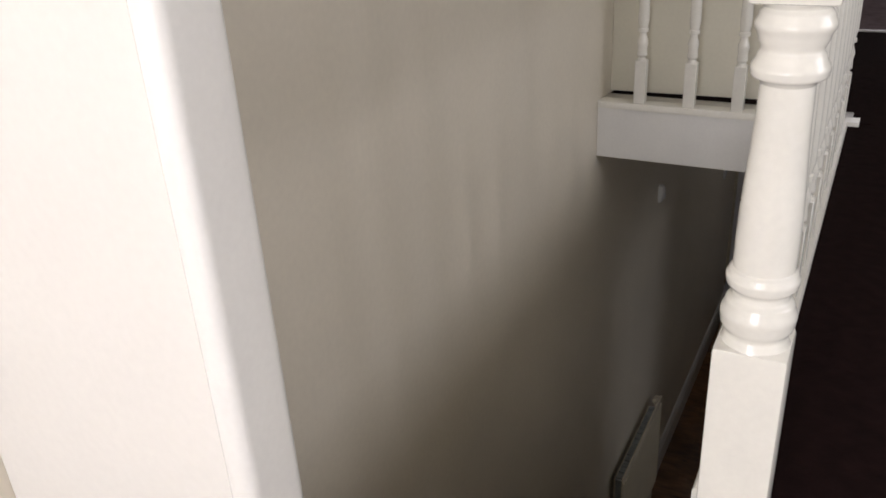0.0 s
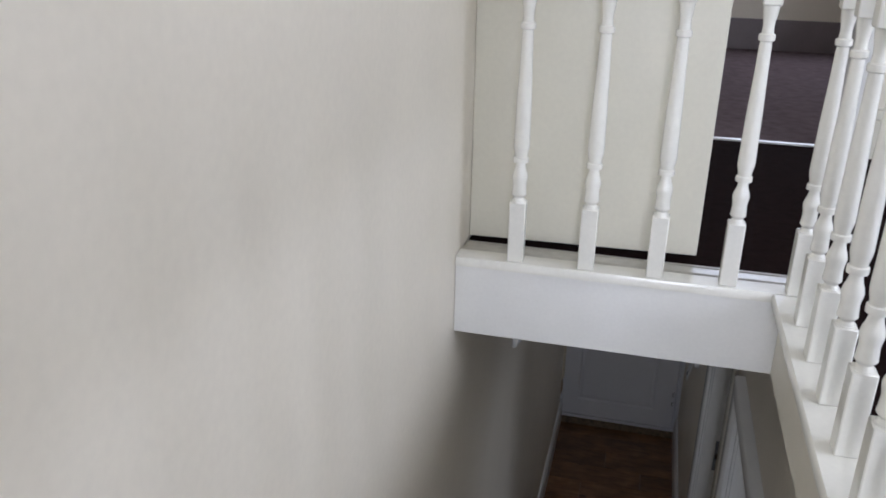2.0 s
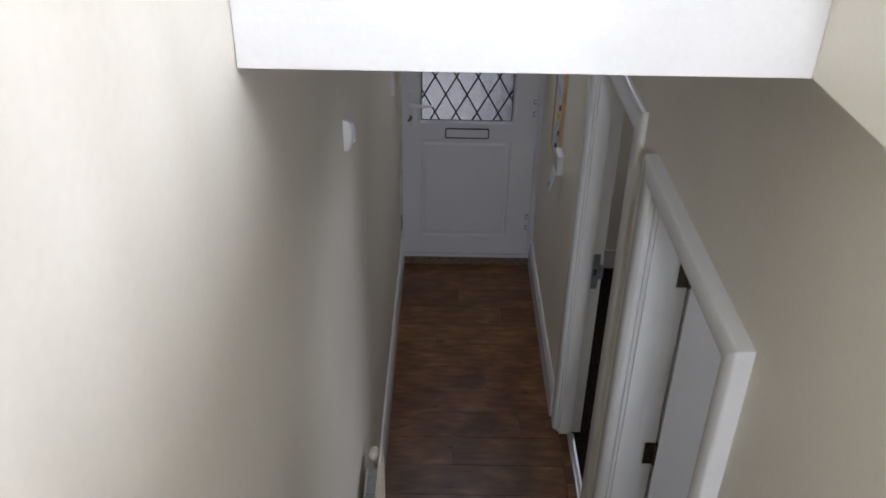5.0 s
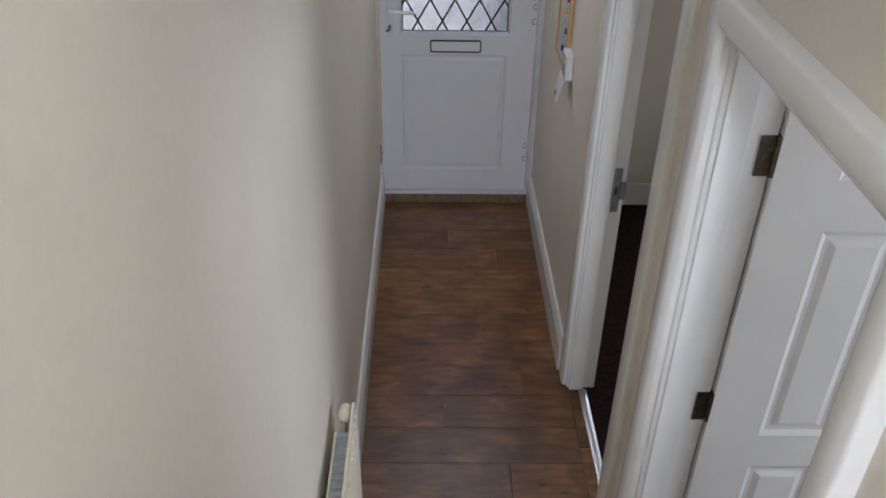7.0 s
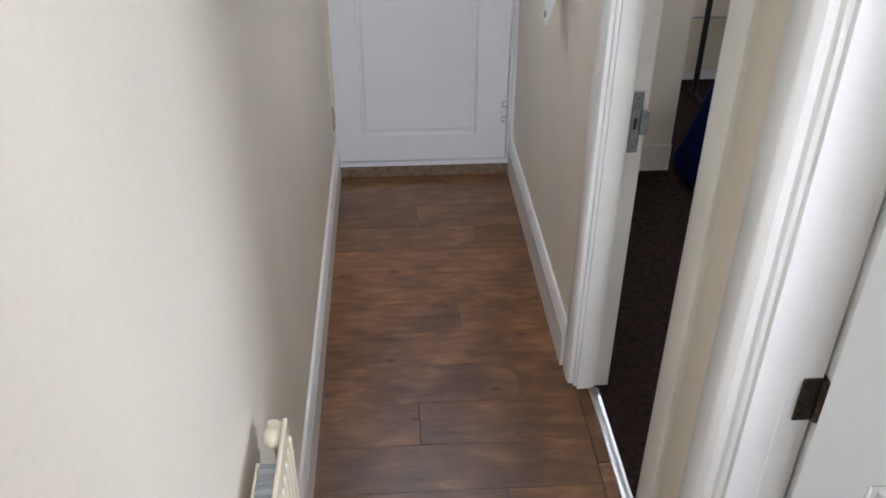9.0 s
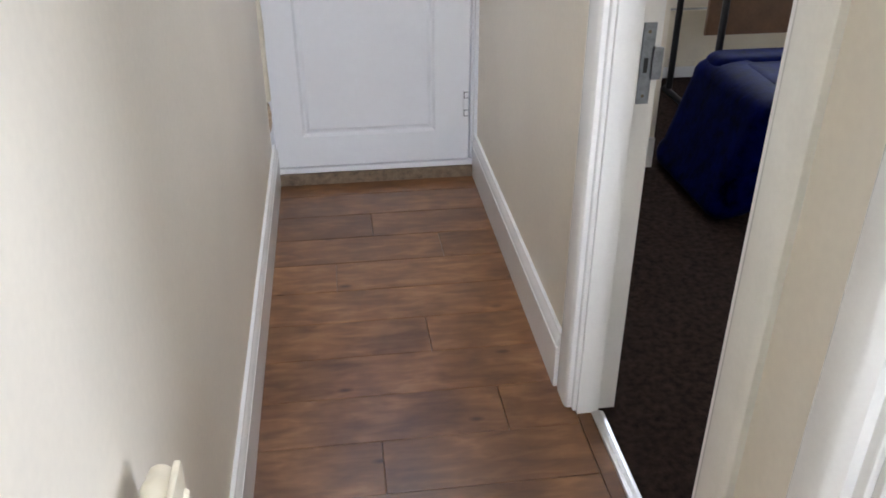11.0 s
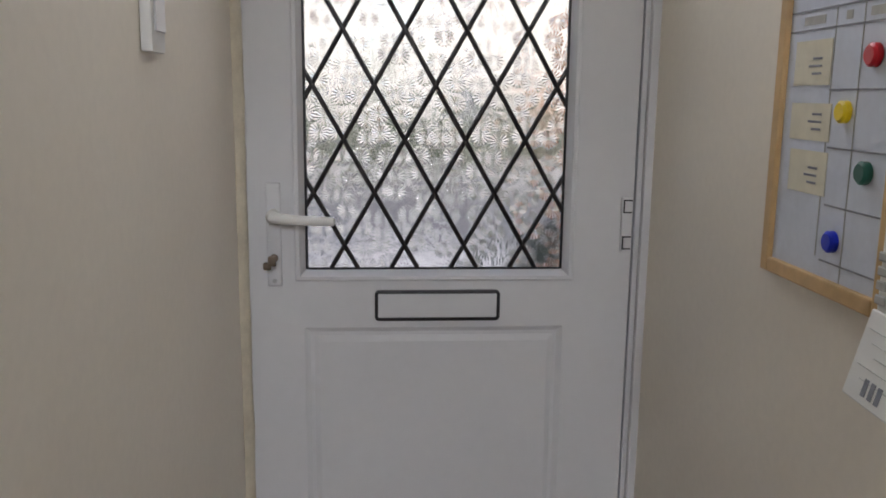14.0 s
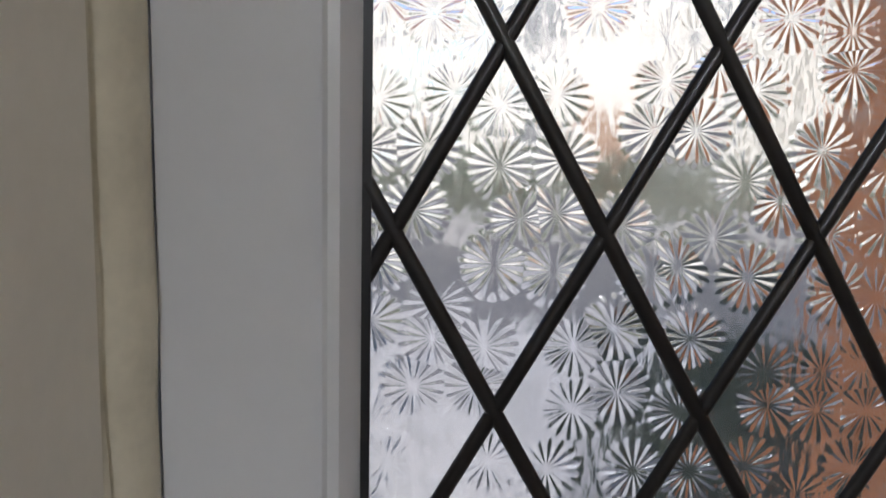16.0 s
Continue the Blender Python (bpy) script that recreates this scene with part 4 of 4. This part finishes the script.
# ---------------------------------------------------------------- hall fittings
def radiator(name, x0, y0, y1, z0, z1, label):
    """A panel radiator near the wall, with pressed ribs, a fin pack behind and a round valve."""
    r = thing(name, label, "radiator", (x0 + 0.05, (y0 + y1) / 2, z0))
    n = int((y1 - y0) / 0.033)
    panel = part("front_panel", block(x0 + 0.056, x0 + 0.066, y0, y1, z0, z1, 0.004), M_RAD, r)
    for k in range(n):
        a = y0 + (y1 - y0) * k / n
        b = y0 + (y1 - y0) * (k + 1) / n
        m = (b - a) * 0.25
        part("rib", block(x0 + 0.061, x0 + 0.072, a + m, b - m, z0 + 0.04, z1 - 0.04, 0.004, 1), M_RAD, panel)
    part("back_panel", block(x0 + 0.014, x0 + 0.020, y0 + 0.01, y1 - 0.10, z0, z1 - 0.02, 0.002), M_RAD, r)
    fins = bmesh.new()
    for k in range(int((y1 - y0 - 0.10) / 0.025)):
        a = y0 + 0.02 + k * 0.025
        cuboid(fins, x0 + 0.021, x0 + 0.0555, a, a + 0.006, z0 + 0.02, z1 - 0.012 - 0.006 * (k % 2))
    cuboid(fins, x0 + 0.021, x0 + 0.0555, y0 + 0.01, y1 - 0.10, z1 - 0.03, z1 - 0.022)
    part("fin_pack", fins, M_FIN, r, "grey convector fins")["kind"] = "stuff"
    yv, zv = y1 + 0.002, z1 - 0.030
    part("valve", tube([(x0 + 0.036, yv - 0.050 + 0.006 * k, zv) for k in range(8)] + [(x0 + 0.036, yv - 0.003, zv), (x0 + 0.036, yv + 0.006, zv)], [0.003, 0.012, 0.0175, 0.0205, 0.0215, 0.0205, 0.0185, 0.0165, 0.0175, 0.0170], steps=18), M_RAD, r, "round cream valve head", True)
    part("valve_tail", tube([(x0 + 0.036, yv + 0.006, zv - 0.014), (x0 + 0.036, yv + 0.008, zv - 0.045)], 0.009), M_STEEL, r, smooth=True)
    part("pipe", tube([(x0 + 0.036, yv + 0.008, zv - 0.045), (x0 + 0.036, yv + 0.008, 0.0)], 0.0075), M_RAD, r, smooth=True)
    for z in (z0 + 0.1, z1 - 0.12):
        part("bracket", block(0.0, x0 + 0.0145, y0 + 0.15, y0 + 0.19, z - 0.03, z + 0.03), M_STEEL, r)
    return local(r)


radiator("radiator", 0.008, 3.00, 3.795, 0.19, 0.842, "cream ribbed panel radiator on hall wall below stairs")

pir = thing("alarm_sensor", "small white alarm sensor high on the hall wall", "sensor", (0.02, 3.70, 2.11))
pb = bmesh.new()
prof = [(2.110, 0.010, 0.010), (2.118, 0.017, 0.020), (2.145, 0.021, 0.030), (2.180, 0.021, 0.033), (2.200, 0.019, 0.026), (2.207, 0.014, 0.014)]
loops = [[pb.verts.new(p) for p in ((0.001, 3.70 - w, z), (d * 0.75, 3.70 - w, z), (d, 3.70 - w * 0.5, z), (d, 3.70 + w * 0.5, z), (d * 0.75, 3.70 + w, z), (0.001, 3.70 + w, z))] for z, w, d in prof]
for a, b in zip(loops, loops[1:]):
    for k in range(6):
        pb.faces.new((a[k], a[(k + 1) % 6], b[(k + 1) % 6], b[k]))
pb.faces.new(loops[0])
pb.faces.new(loops[-1])
bmesh.ops.recalc_face_normals(pb, faces=pb.faces)
part("body", pb, M_PLASTIC, pir, smooth=True)
part("lens", block(0.026, 0.0335, 3.690, 3.710, 2.138, 2.165, 0.003), M_UPVC, pir)
local(pir)

chime = thing("door_chime", "white wall box with faint marks beside front door", "chime box", (0.008, 5.745, 1.496))
part("body", block(0.0005, 0.016, 5.712, 5.776, 1.496, 1.670, 0.003), M_PLASTIC, chime, smooth=True)
part("cover", block(0.0162, 0.0190, 5.722, 5.770, 1.522, 1.664, 0.0012, 1), M_UPVC, chime)
part("slot", tube([(0.0192, 5.736, 1.600), (0.0192, 5.738, 1.572), (0.0192, 5.745, 1.566), (0.0192, 5.752, 1.572), (0.0192, 5.754, 1.600)], 0.0012, steps=6), M_INK, chime)
part("mark", block(0.0191, 0.0196, 5.764, 5.768, 1.575, 1.590), M_INK, chime)
local(chime)


def pinboard():
    b = thing("notice_board", "pine-framed wall planner with coloured round pins", "notice board", (WF, 5.66, 1.2))
    y0, y1, z0, z1, x = 5.500, 5.816, 1.191, 1.793, WF
    part("backing", block(x - 0.010, x - 0.0005, y0 + 0.01, y1 - 0.01, z0 + 0.01, z1 - 0.01), M_PAPER, b, "pale blue-white planner sheet")
    for q in ((y0, y0 + 0.022, z0, z1), (y1 - 0.022, y1, z0, z1), (y0 + 0.022, y1 - 0.022, z0, z0 + 0.022), (y0 + 0.022, y1 - 0.022, z1 - 0.022, z1)):
        part("frame_bar", block(x - 0.018, x - 0.0006, *q, 0.003), M_PINE, b)
    for ya, yb, za, zb in ((5.675, 5.771, 1.465, 1.525), (5.664, 5.770, 1.391, 1.441), (5.663, 5.763, 1.319, 1.377)):
        c = part("card", block(x - 0.0115, x - 0.0102, ya, yb, za, zb), M_CARD, b)
        for j in range(3):
            part("writing", block(x - 0.0122, x - 0.0116, ya + 0.022, ya + 0.046 + 0.010 * (j % 2), za + 0.014 + 0.010 * j, za + 0.017 + 0.010 * j), M_INK, c)
    for z, ya, yb in ((1.565, 5.545, 5.792), (1.539, 5.545, 5.792), (1.459, 5.540, 5.674), (1.384, 5.536, 5.666), (1.309, 5.534, 5.660), (1.235, 5.530, 5.660), (1.653, 5.545, 5.792)):
        part("drawn_line", block(x - 0.0111, x - 0.0101, ya, yb, z - 0.0012, z + 0.0012), M_INK, b)
    for y, za in ((5.672, 1.238), (5.608, 1.213)):
        part("drawn_line", block(x - 0.0110, x - 0.0101, y - 0.0006, y + 0.0006, za, 1.565), M_GREYKEY, b)
    for y, w in ((5.70, 0.055), (5.635, 0.014), (5.565, 0.03)):
        part("writing", block(x - 0.0110, x - 0.0101, y, y + w, 1.546, 1.557), M_GREYKEY, b)
    for mat, y, z in ((M_YELLOW, 5.629, 1.431), (M_GREEN, 5.571, 1.359), (M_BLUE, 5.630, 1.264), (M_RED, 5.575, 1.499)):
        part("pin", tube([(x - 0.0105, y, z), (x - 0.018, y, z), (x - 0.021, y, z)], [0.0145, 0.0145, 0.011], steps=18), mat, b, smooth=True)
    return local(b)


pinboard()


def keypad():
    k = thing("alarm_keypad", "white alarm keypad on wall, its flap hanging open", "keypad", (WF - 0.02, 5.42, 1.2))
    y0, y1, z0, z1 = 5.372, 5.490, 1.208, 1.316
    part("body", block(WF - 0.032, WF - 0.0005, y0, y1, z0, z1, 0.006, 3), M_PLASTIC, k, smooth=True)
    part("display", block(WF - 0.0338, WF - 0.0322, y0 + 0.02, y1 - 0.02, z1 - 0.028, z1 - 0.012), M_GREYKEY, k)
    for r in range(4):
        for c in range(4):
            part("key", block(WF - 0.0352, WF - 0.0315, y0 + 0.018 + 0.027 * c, y0 + 0.037 + 0.027 * c, z0 + 0.010 + 0.0165 * r, z0 + 0.021 + 0.0165 * r, 0.0015, 1), M_GREYKEY, k)
    # flap hinged on the lower edge, hanging outwards and a little askew
    f = part("flap", block(-0.002, 0.002, -0.056, 0.056, -0.104, 0.0, 0.0015, 1), M_PLASTIC, k, "open white flap with printed notes")
    f.matrix_world = pose(WF - 0.037, 5.430, 1.210, 0, 13, 0) @ pose(0, 0, 0, 3, 0, 0)
    lines = bmesh.new()
    for r in range(5):
        cuboid(lines, -0.0032, -0.0021, -0.045, 0.045 - 0.012 * (r % 3), -0.022 - 0.014 * r, -0.0215 - 0.014 * r)
    g = part("printed_lines", lines, M_GREYKEY, f)
    bars = bmesh.new()
    for r in range(3):
        cuboid(bars, -0.0034, -0.0021, -0.012 + 0.013 * r, -0.005 + 0.013 * r, -0.094, -0.074)
    part("printed_bars", bars, M_INK, f)
    local(k)
    return k


keypad()

# ---------------------------------------------------------------- living room things
def armchair():
    a = thing("armchair", "deep blue crushed velvet armchair on dark carpet", "armchair", (2.1, 6.1, 0))
    x0, x1, y0, y1 = 1.80, 2.66, 5.78, 6.50

    def arm(xa, xb):
        bm = bmesh.new()
        cuboid(bm, xa, xb, y0, y1, 0.0, 0.51, 0.105, 6)
        for v in bm.verts:
            v.co.x += 0.26 * max(0.0, v.co.z - 0.05) * (1 if xa == x0 else -1)
            v.co.x -= 0.45 * max(0.0, 0.16 - v.co.z) * (1 if xa == x0 else -1)
            v.co += 0.014 * noise.noise_vector(v.co * 11)
        return bm

    part("arm", arm(x0, x0 + 0.22), M_VELVET, a, smooth=True)
    part("arm", arm(x1 - 0.22, x1), M_VELVET, a, smooth=True)
    part("seat", block(x0 + 0.215, x1 - 0.215, y0 + 0.06, y1 - 0.10, 0.03, 0.42, 0.06, 4), M_VELVET, a, smooth=True)
    part("cushion", block(x0 + 0.225, x1 - 0.225, y0 + 0.02, y1 - 0.20, 0.405, 0.52, 0.05, 4), M_VELVET, a, smooth=True)
    part("backrest", block(x0 + 0.13, x1 - 0.13, y1 - 0.22, y1 - 0.01, 0.10, 0.53, 0.09, 5), M_VELVET, a, smooth=True)
    for x in (x0 + 0.1, x1 - 0.1):
        for y in (y0 + 0.1, y1 - 0.1):
            part("foot", block(x - 0.025, x + 0.025, y - 0.025, y + 0.025, -0.004, 0.06, 0.005), M_BLACK, a)
    return local(a)


armchair()


def desk():
    d = thing("desk", "pale-topped desk with dark wood back under bay window", "desk", (2.5, 6.9, 0))
    x0, x1, y0, y1 = 2.15, 3.5, 6.76, 7.42
    part("top", block(x0, x1, y0, y1, 0.735, 0.765, 0.003), M_DESKTOP, d)
    part("edge_rail", block(x0 + 0.02, x1 - 0.02, y0 + 0.02, y0 + 0.05, 0.695, 0.7345, 0.002), M_BLACK, d, "black metal rail")
    part("back_panel", block(x0 + 0.03, x1 - 0.03, y0 + 0.24, y0 + 0.26, 0.43, 0.734), M_DESKWOOD, d, "dark wood modesty panel")
    for x in (x0 + 0.03, x1 - 0.03):
        part("leg", tube([(x, y0 + 0.06, 0.72), (x, y0 + 0.06, 0.03)], 0.018), M_BLACK, d, smooth=True)
        part("leg", tube([(x, y1 - 0.06, 0.734), (x, y1 - 0.06, 0.03)], 0.018), M_BLACK, d, smooth=True)
        part("foot", tube([(x, y0 + 0.0, 0.012), (x, y1, 0.012)], 0.018), M_BLACK, d, smooth=True)
    return local(d)


desk()
for nm, q, mat, lab, cat in (("desk_tidy", (2.215, 2.315, 7.14, 7.23, 0.7655, 0.815), M_PINE, "small wooden tidy box on the desk", "box"),
                             ("notebook", (2.36, 2.51, 7.08, 7.26, 0.7655, 0.778), M_RED, "red notebook lying on the desk", "book"),
                             ("pencil_case", (2.58, 2.70, 7.16, 7.26, 0.7655, 0.81), M_BLUE, "blue pencil case on the desk", "pencil case")):
    o = thing(nm, lab, cat, (q[0], q[2], q[4]))
    part("body", block(*q, 0.004), mat, o)
    local(o)

rr = thing("radiator", "long low cream radiator under bay window", "radiator", (2.6, 7.62, 0.1))
lf = bmesh.new()
cuboid(lf, 1.76, 3.6, 7.55, 7.565, 0.09, 0.42, 0.004)
part("front_panel", lf, M_RAD, rr)
for k in range(50):
    part("rib", block(1.775 + k * 0.036, 1.797 + k * 0.036, 7.546, 7.552, 0.116, 0.128, 0.002, 1), M_RAD, rr)
part("back_panel", block(1.76, 3.6, 7.62, 7.632, 0.14, 0.42, 0.003), M_RAD, rr)
gr = bmesh.new()
for k in range(70):
    cuboid(gr, 1.765 + k * 0.0258, 1.781 + k * 0.0258, 7.567, 7.618, 0.412, 0.418)
part("grille", gr, M_FIN, rr)["kind"] = "stuff"
for x in (1.9, 3.4):
    part("bracket", block(x, x + 0.03, 7.632, 7.6495, 0.2, 0.36), M_STEEL, rr)
local(rr)
setting("baseboard_living", boxes((1.73, 4.2, 7.636, 7.6495, -0.004, 0.12), (W + 0.13, 1.73, 6.385, 6.3995, -0.004, 0.14)), M_WHITE, "white skirting board under the bay window", "baseboard")

# ---------------------------------------------------------------- outside the front door
setting("ground", boxes((-400, 400, 6.52, 900, -0.5, -0.14)), M_GRASS, "open ground reaching the horizon", "ground")
setting("pavement", boxes((-60, 60, 6.53, 13.2, -0.139, -0.120)), M_CONC, "grey concrete path and pavement", "pavement")
setting("road", boxes((-120, 120, 13.2, 19.5, -0.139, -0.130)), M_ROAD, "dark asphalt road", "road")
setting("pavement_far", boxes((-120, 120, 19.5, 21.5, -0.139, -0.03)), M_CONC, "far concrete pavement with its kerb", "pavement")
setting("wall_porch", boxes((1.03, 1.25, 6.53, 7.7, -0.13, 2.1), (1.25, 1.65, 6.53, 6.75, -0.13, 2.73)), M_BRICK, "orange brick side wall of the porch", "wall")
setting("wall_garden", boxes((-1.3, -1.07, 6.53, 12.5, -0.13, 0.85)), M_CONC, "grey rendered garden wall", "wall")


def house(x0, x1, y0, y1, wall, label):
    h = thing("house", label, "house", ((x0 + x1) / 2, y0, -0.14), "houses across the road")
    part("wall", block(x0, x1, y0, y1, -0.14, 5.9), wall, h)
    rb = bmesh.new()
    v = [rb.verts.new(p) for p in ((x0 - 0.2, y0 - 0.3, 5.9), (x1 + 0.2, y0 - 0.3, 5.9), (x1 + 0.2, y1 + 0.3, 5.9), (x0 - 0.2, y1 + 0.3, 5.9), (x0 - 0.2, (y0 + y1) / 2, 8.3), (x1 + 0.2, (y0 + y1) / 2, 8.3))]
    for f in ((0, 1, 5, 4), (2, 3, 4, 5), (1, 2, 5), (3, 0, 4), (3, 2, 1, 0)):
        rb.faces.new([v[i] for i in f])
    part("roof", rb, M_TILE, h)
    for z in (0.8, 3.3):
        for x in (x0 + 0.9, x1 - 2.3):
            w = part("window", block(x, x + 1.4, y0 - 0.05, y0 - 0.001, z, z + 1.3, 0.01), M_UPVC, h)
            for k in range(2):
                part("pane", block(x + 0.08 + 0.65 * k, x + 0.67 + 0.65 * k, y0 - 0.07, y0 - 0.051, z + 0.08, z + 1.22), M_GLASSDARK, w)
    part("door", block((x0 + x1) / 2 - 0.45, (x0 + x1) / 2 + 0.45, y0 - 0.05, y0 - 0.001, -0.14, 2.0, 0.01), M_DESKWOOD, h)
    return local(h)


for k in range(6):
    house(-21 + 7.2 * k, -14.4 + 7.2 * k, 24, 31, M_RENDER, "pale rendered two-storey house across the road")


def hedge():
    h = thing("hedge", "low dark green clipped hedge across the road", "hedge", (1, 22.0, -0.14), "")
    h["kind"] = "stuff"
    rng = random.Random(2)
    vs, fs = [], []
    for _ in range(9000):
        c = Vector((rng.uniform(-10, 12), rng.uniform(21.7, 22.4), rng.uniform(-0.02, 1.05 + 0.2 * noise.noise((rng.uniform(-5, 7), 0, 0)))))
        u = Vector((rng.uniform(-1, 1), rng.uniform(-1, 1), rng.uniform(-1, 1))).normalized() * 0.09
        w = u.orthogonal().normalized() * 0.055
        i = len(vs)
        vs += [c - u, c + w, c + u, c - w]
        fs.append((i, i + 1, i + 2, i + 3))
    me = bpy.data.meshes.new("foliage")
    me.from_pydata(vs, [], fs)
    me.materials.append(M_LEAF)
    f = new("foliage", me)
    f.parent = h
    stems = bmesh.new()
    for k in range(70):
        tube([(-9.9 + 0.3 * k, 22.0, -0.14), (-9.85 + 0.3 * k, 22.0, 0.7)], 0.015, stems, 6)
    part("stems", stems, M_DESKWOOD, h)
    return local(h)


hedge()


def shrub():
    h = thing("shrub", "dark green shrub in the front garden by the path", "shrub", (1.55, 9.1, -0.12))
    rng = random.Random(5)
    vs, fs = [], []
    for _ in range(2600):
        a, up, out = rng.uniform(0, 6.283), rng.uniform(-0.3, 1.0), rng.uniform(0.55, 1.0) ** 0.5
        lump = 1.0 + 0.25 * noise.noise((2 * math.cos(a), 2 * math.sin(a), 2 * up))
        w = math.sqrt(max(0.0, 1 - up * up)) * out * lump
        c = Vector((1.55 + 0.62 * w * math.cos(a), 9.1 + 0.55 * w * math.sin(a), 0.22 + 0.55 * up * out * lump))
        u = Vector((rng.uniform(-1, 1), rng.uniform(-1, 1), rng.uniform(-1, 1))).normalized() * 0.05
        q = u.orthogonal().normalized() * 0.025
        i = len(vs)
        vs += [c - u, c + q, c + u, c - q]
        fs.append((i, i + 1, i + 2, i + 3))
    me = bpy.data.meshes.new("leaves")
    me.from_pydata(vs, [], fs)
    me.materials.append(M_LEAF)
    f = new("leaves", me)
    f.parent = h
    f["kind"] = "stuff"
    stem = bmesh.new()
    for k in range(6):
        tube([(1.55, 9.1, -0.12), (1.55 + 0.12 * math.cos(k), 9.1 + 0.12 * math.sin(k), 0.15), (1.55 + 0.35 * math.cos(k), 9.1 + 0.3 * math.sin(k), 0.5)], [0.018, 0.013, 0.006], stem, 6)
    part("stems", stem, M_DESKWOOD, h)
    return local(h)


shrub()

# ---------------------------------------------------------------- floor planks, laid across the hall
floor_ob = bpy.data.objects["floor"]
PW = 0.1955
JOINTS = {0: 0.357, 1: 0.716, 3: 0.543, 5: 0.25, 6: 0.66, 7: 0.40, -2: 0.62, -3: 0.30, -5: 0.55, -7: 0.4}
for r in range(-10, 10):
    ya, yb = 4.511 + PW * r, 4.511 + PW * (r + 1)
    ya, yb = max(ya, 2.855), min(yb, YD - 0.022)
    if yb - ya < 0.02:
        continue
    xs = [0.0, JOINTS[r], W] if r in JOINTS else [0.0, W]
    for a, b in zip(xs, xs[1:]):
        ob = part("plank", block(a + 0.0006, b - 0.0006, ya + 0.0010, yb - 0.0010, -0.0115, 0.0, 0.0015, 1), M_PLANK, floor_ob)
for a, b in ((R0 + 0.022, 4.40), (4.40, R1 - 0.022)):
    part("plank", block(W + 0.001, W + 0.058, a + 0.001, b - 0.001, -0.0115, 0.0, 0.0016, 1), M_PLANK, floor_ob)
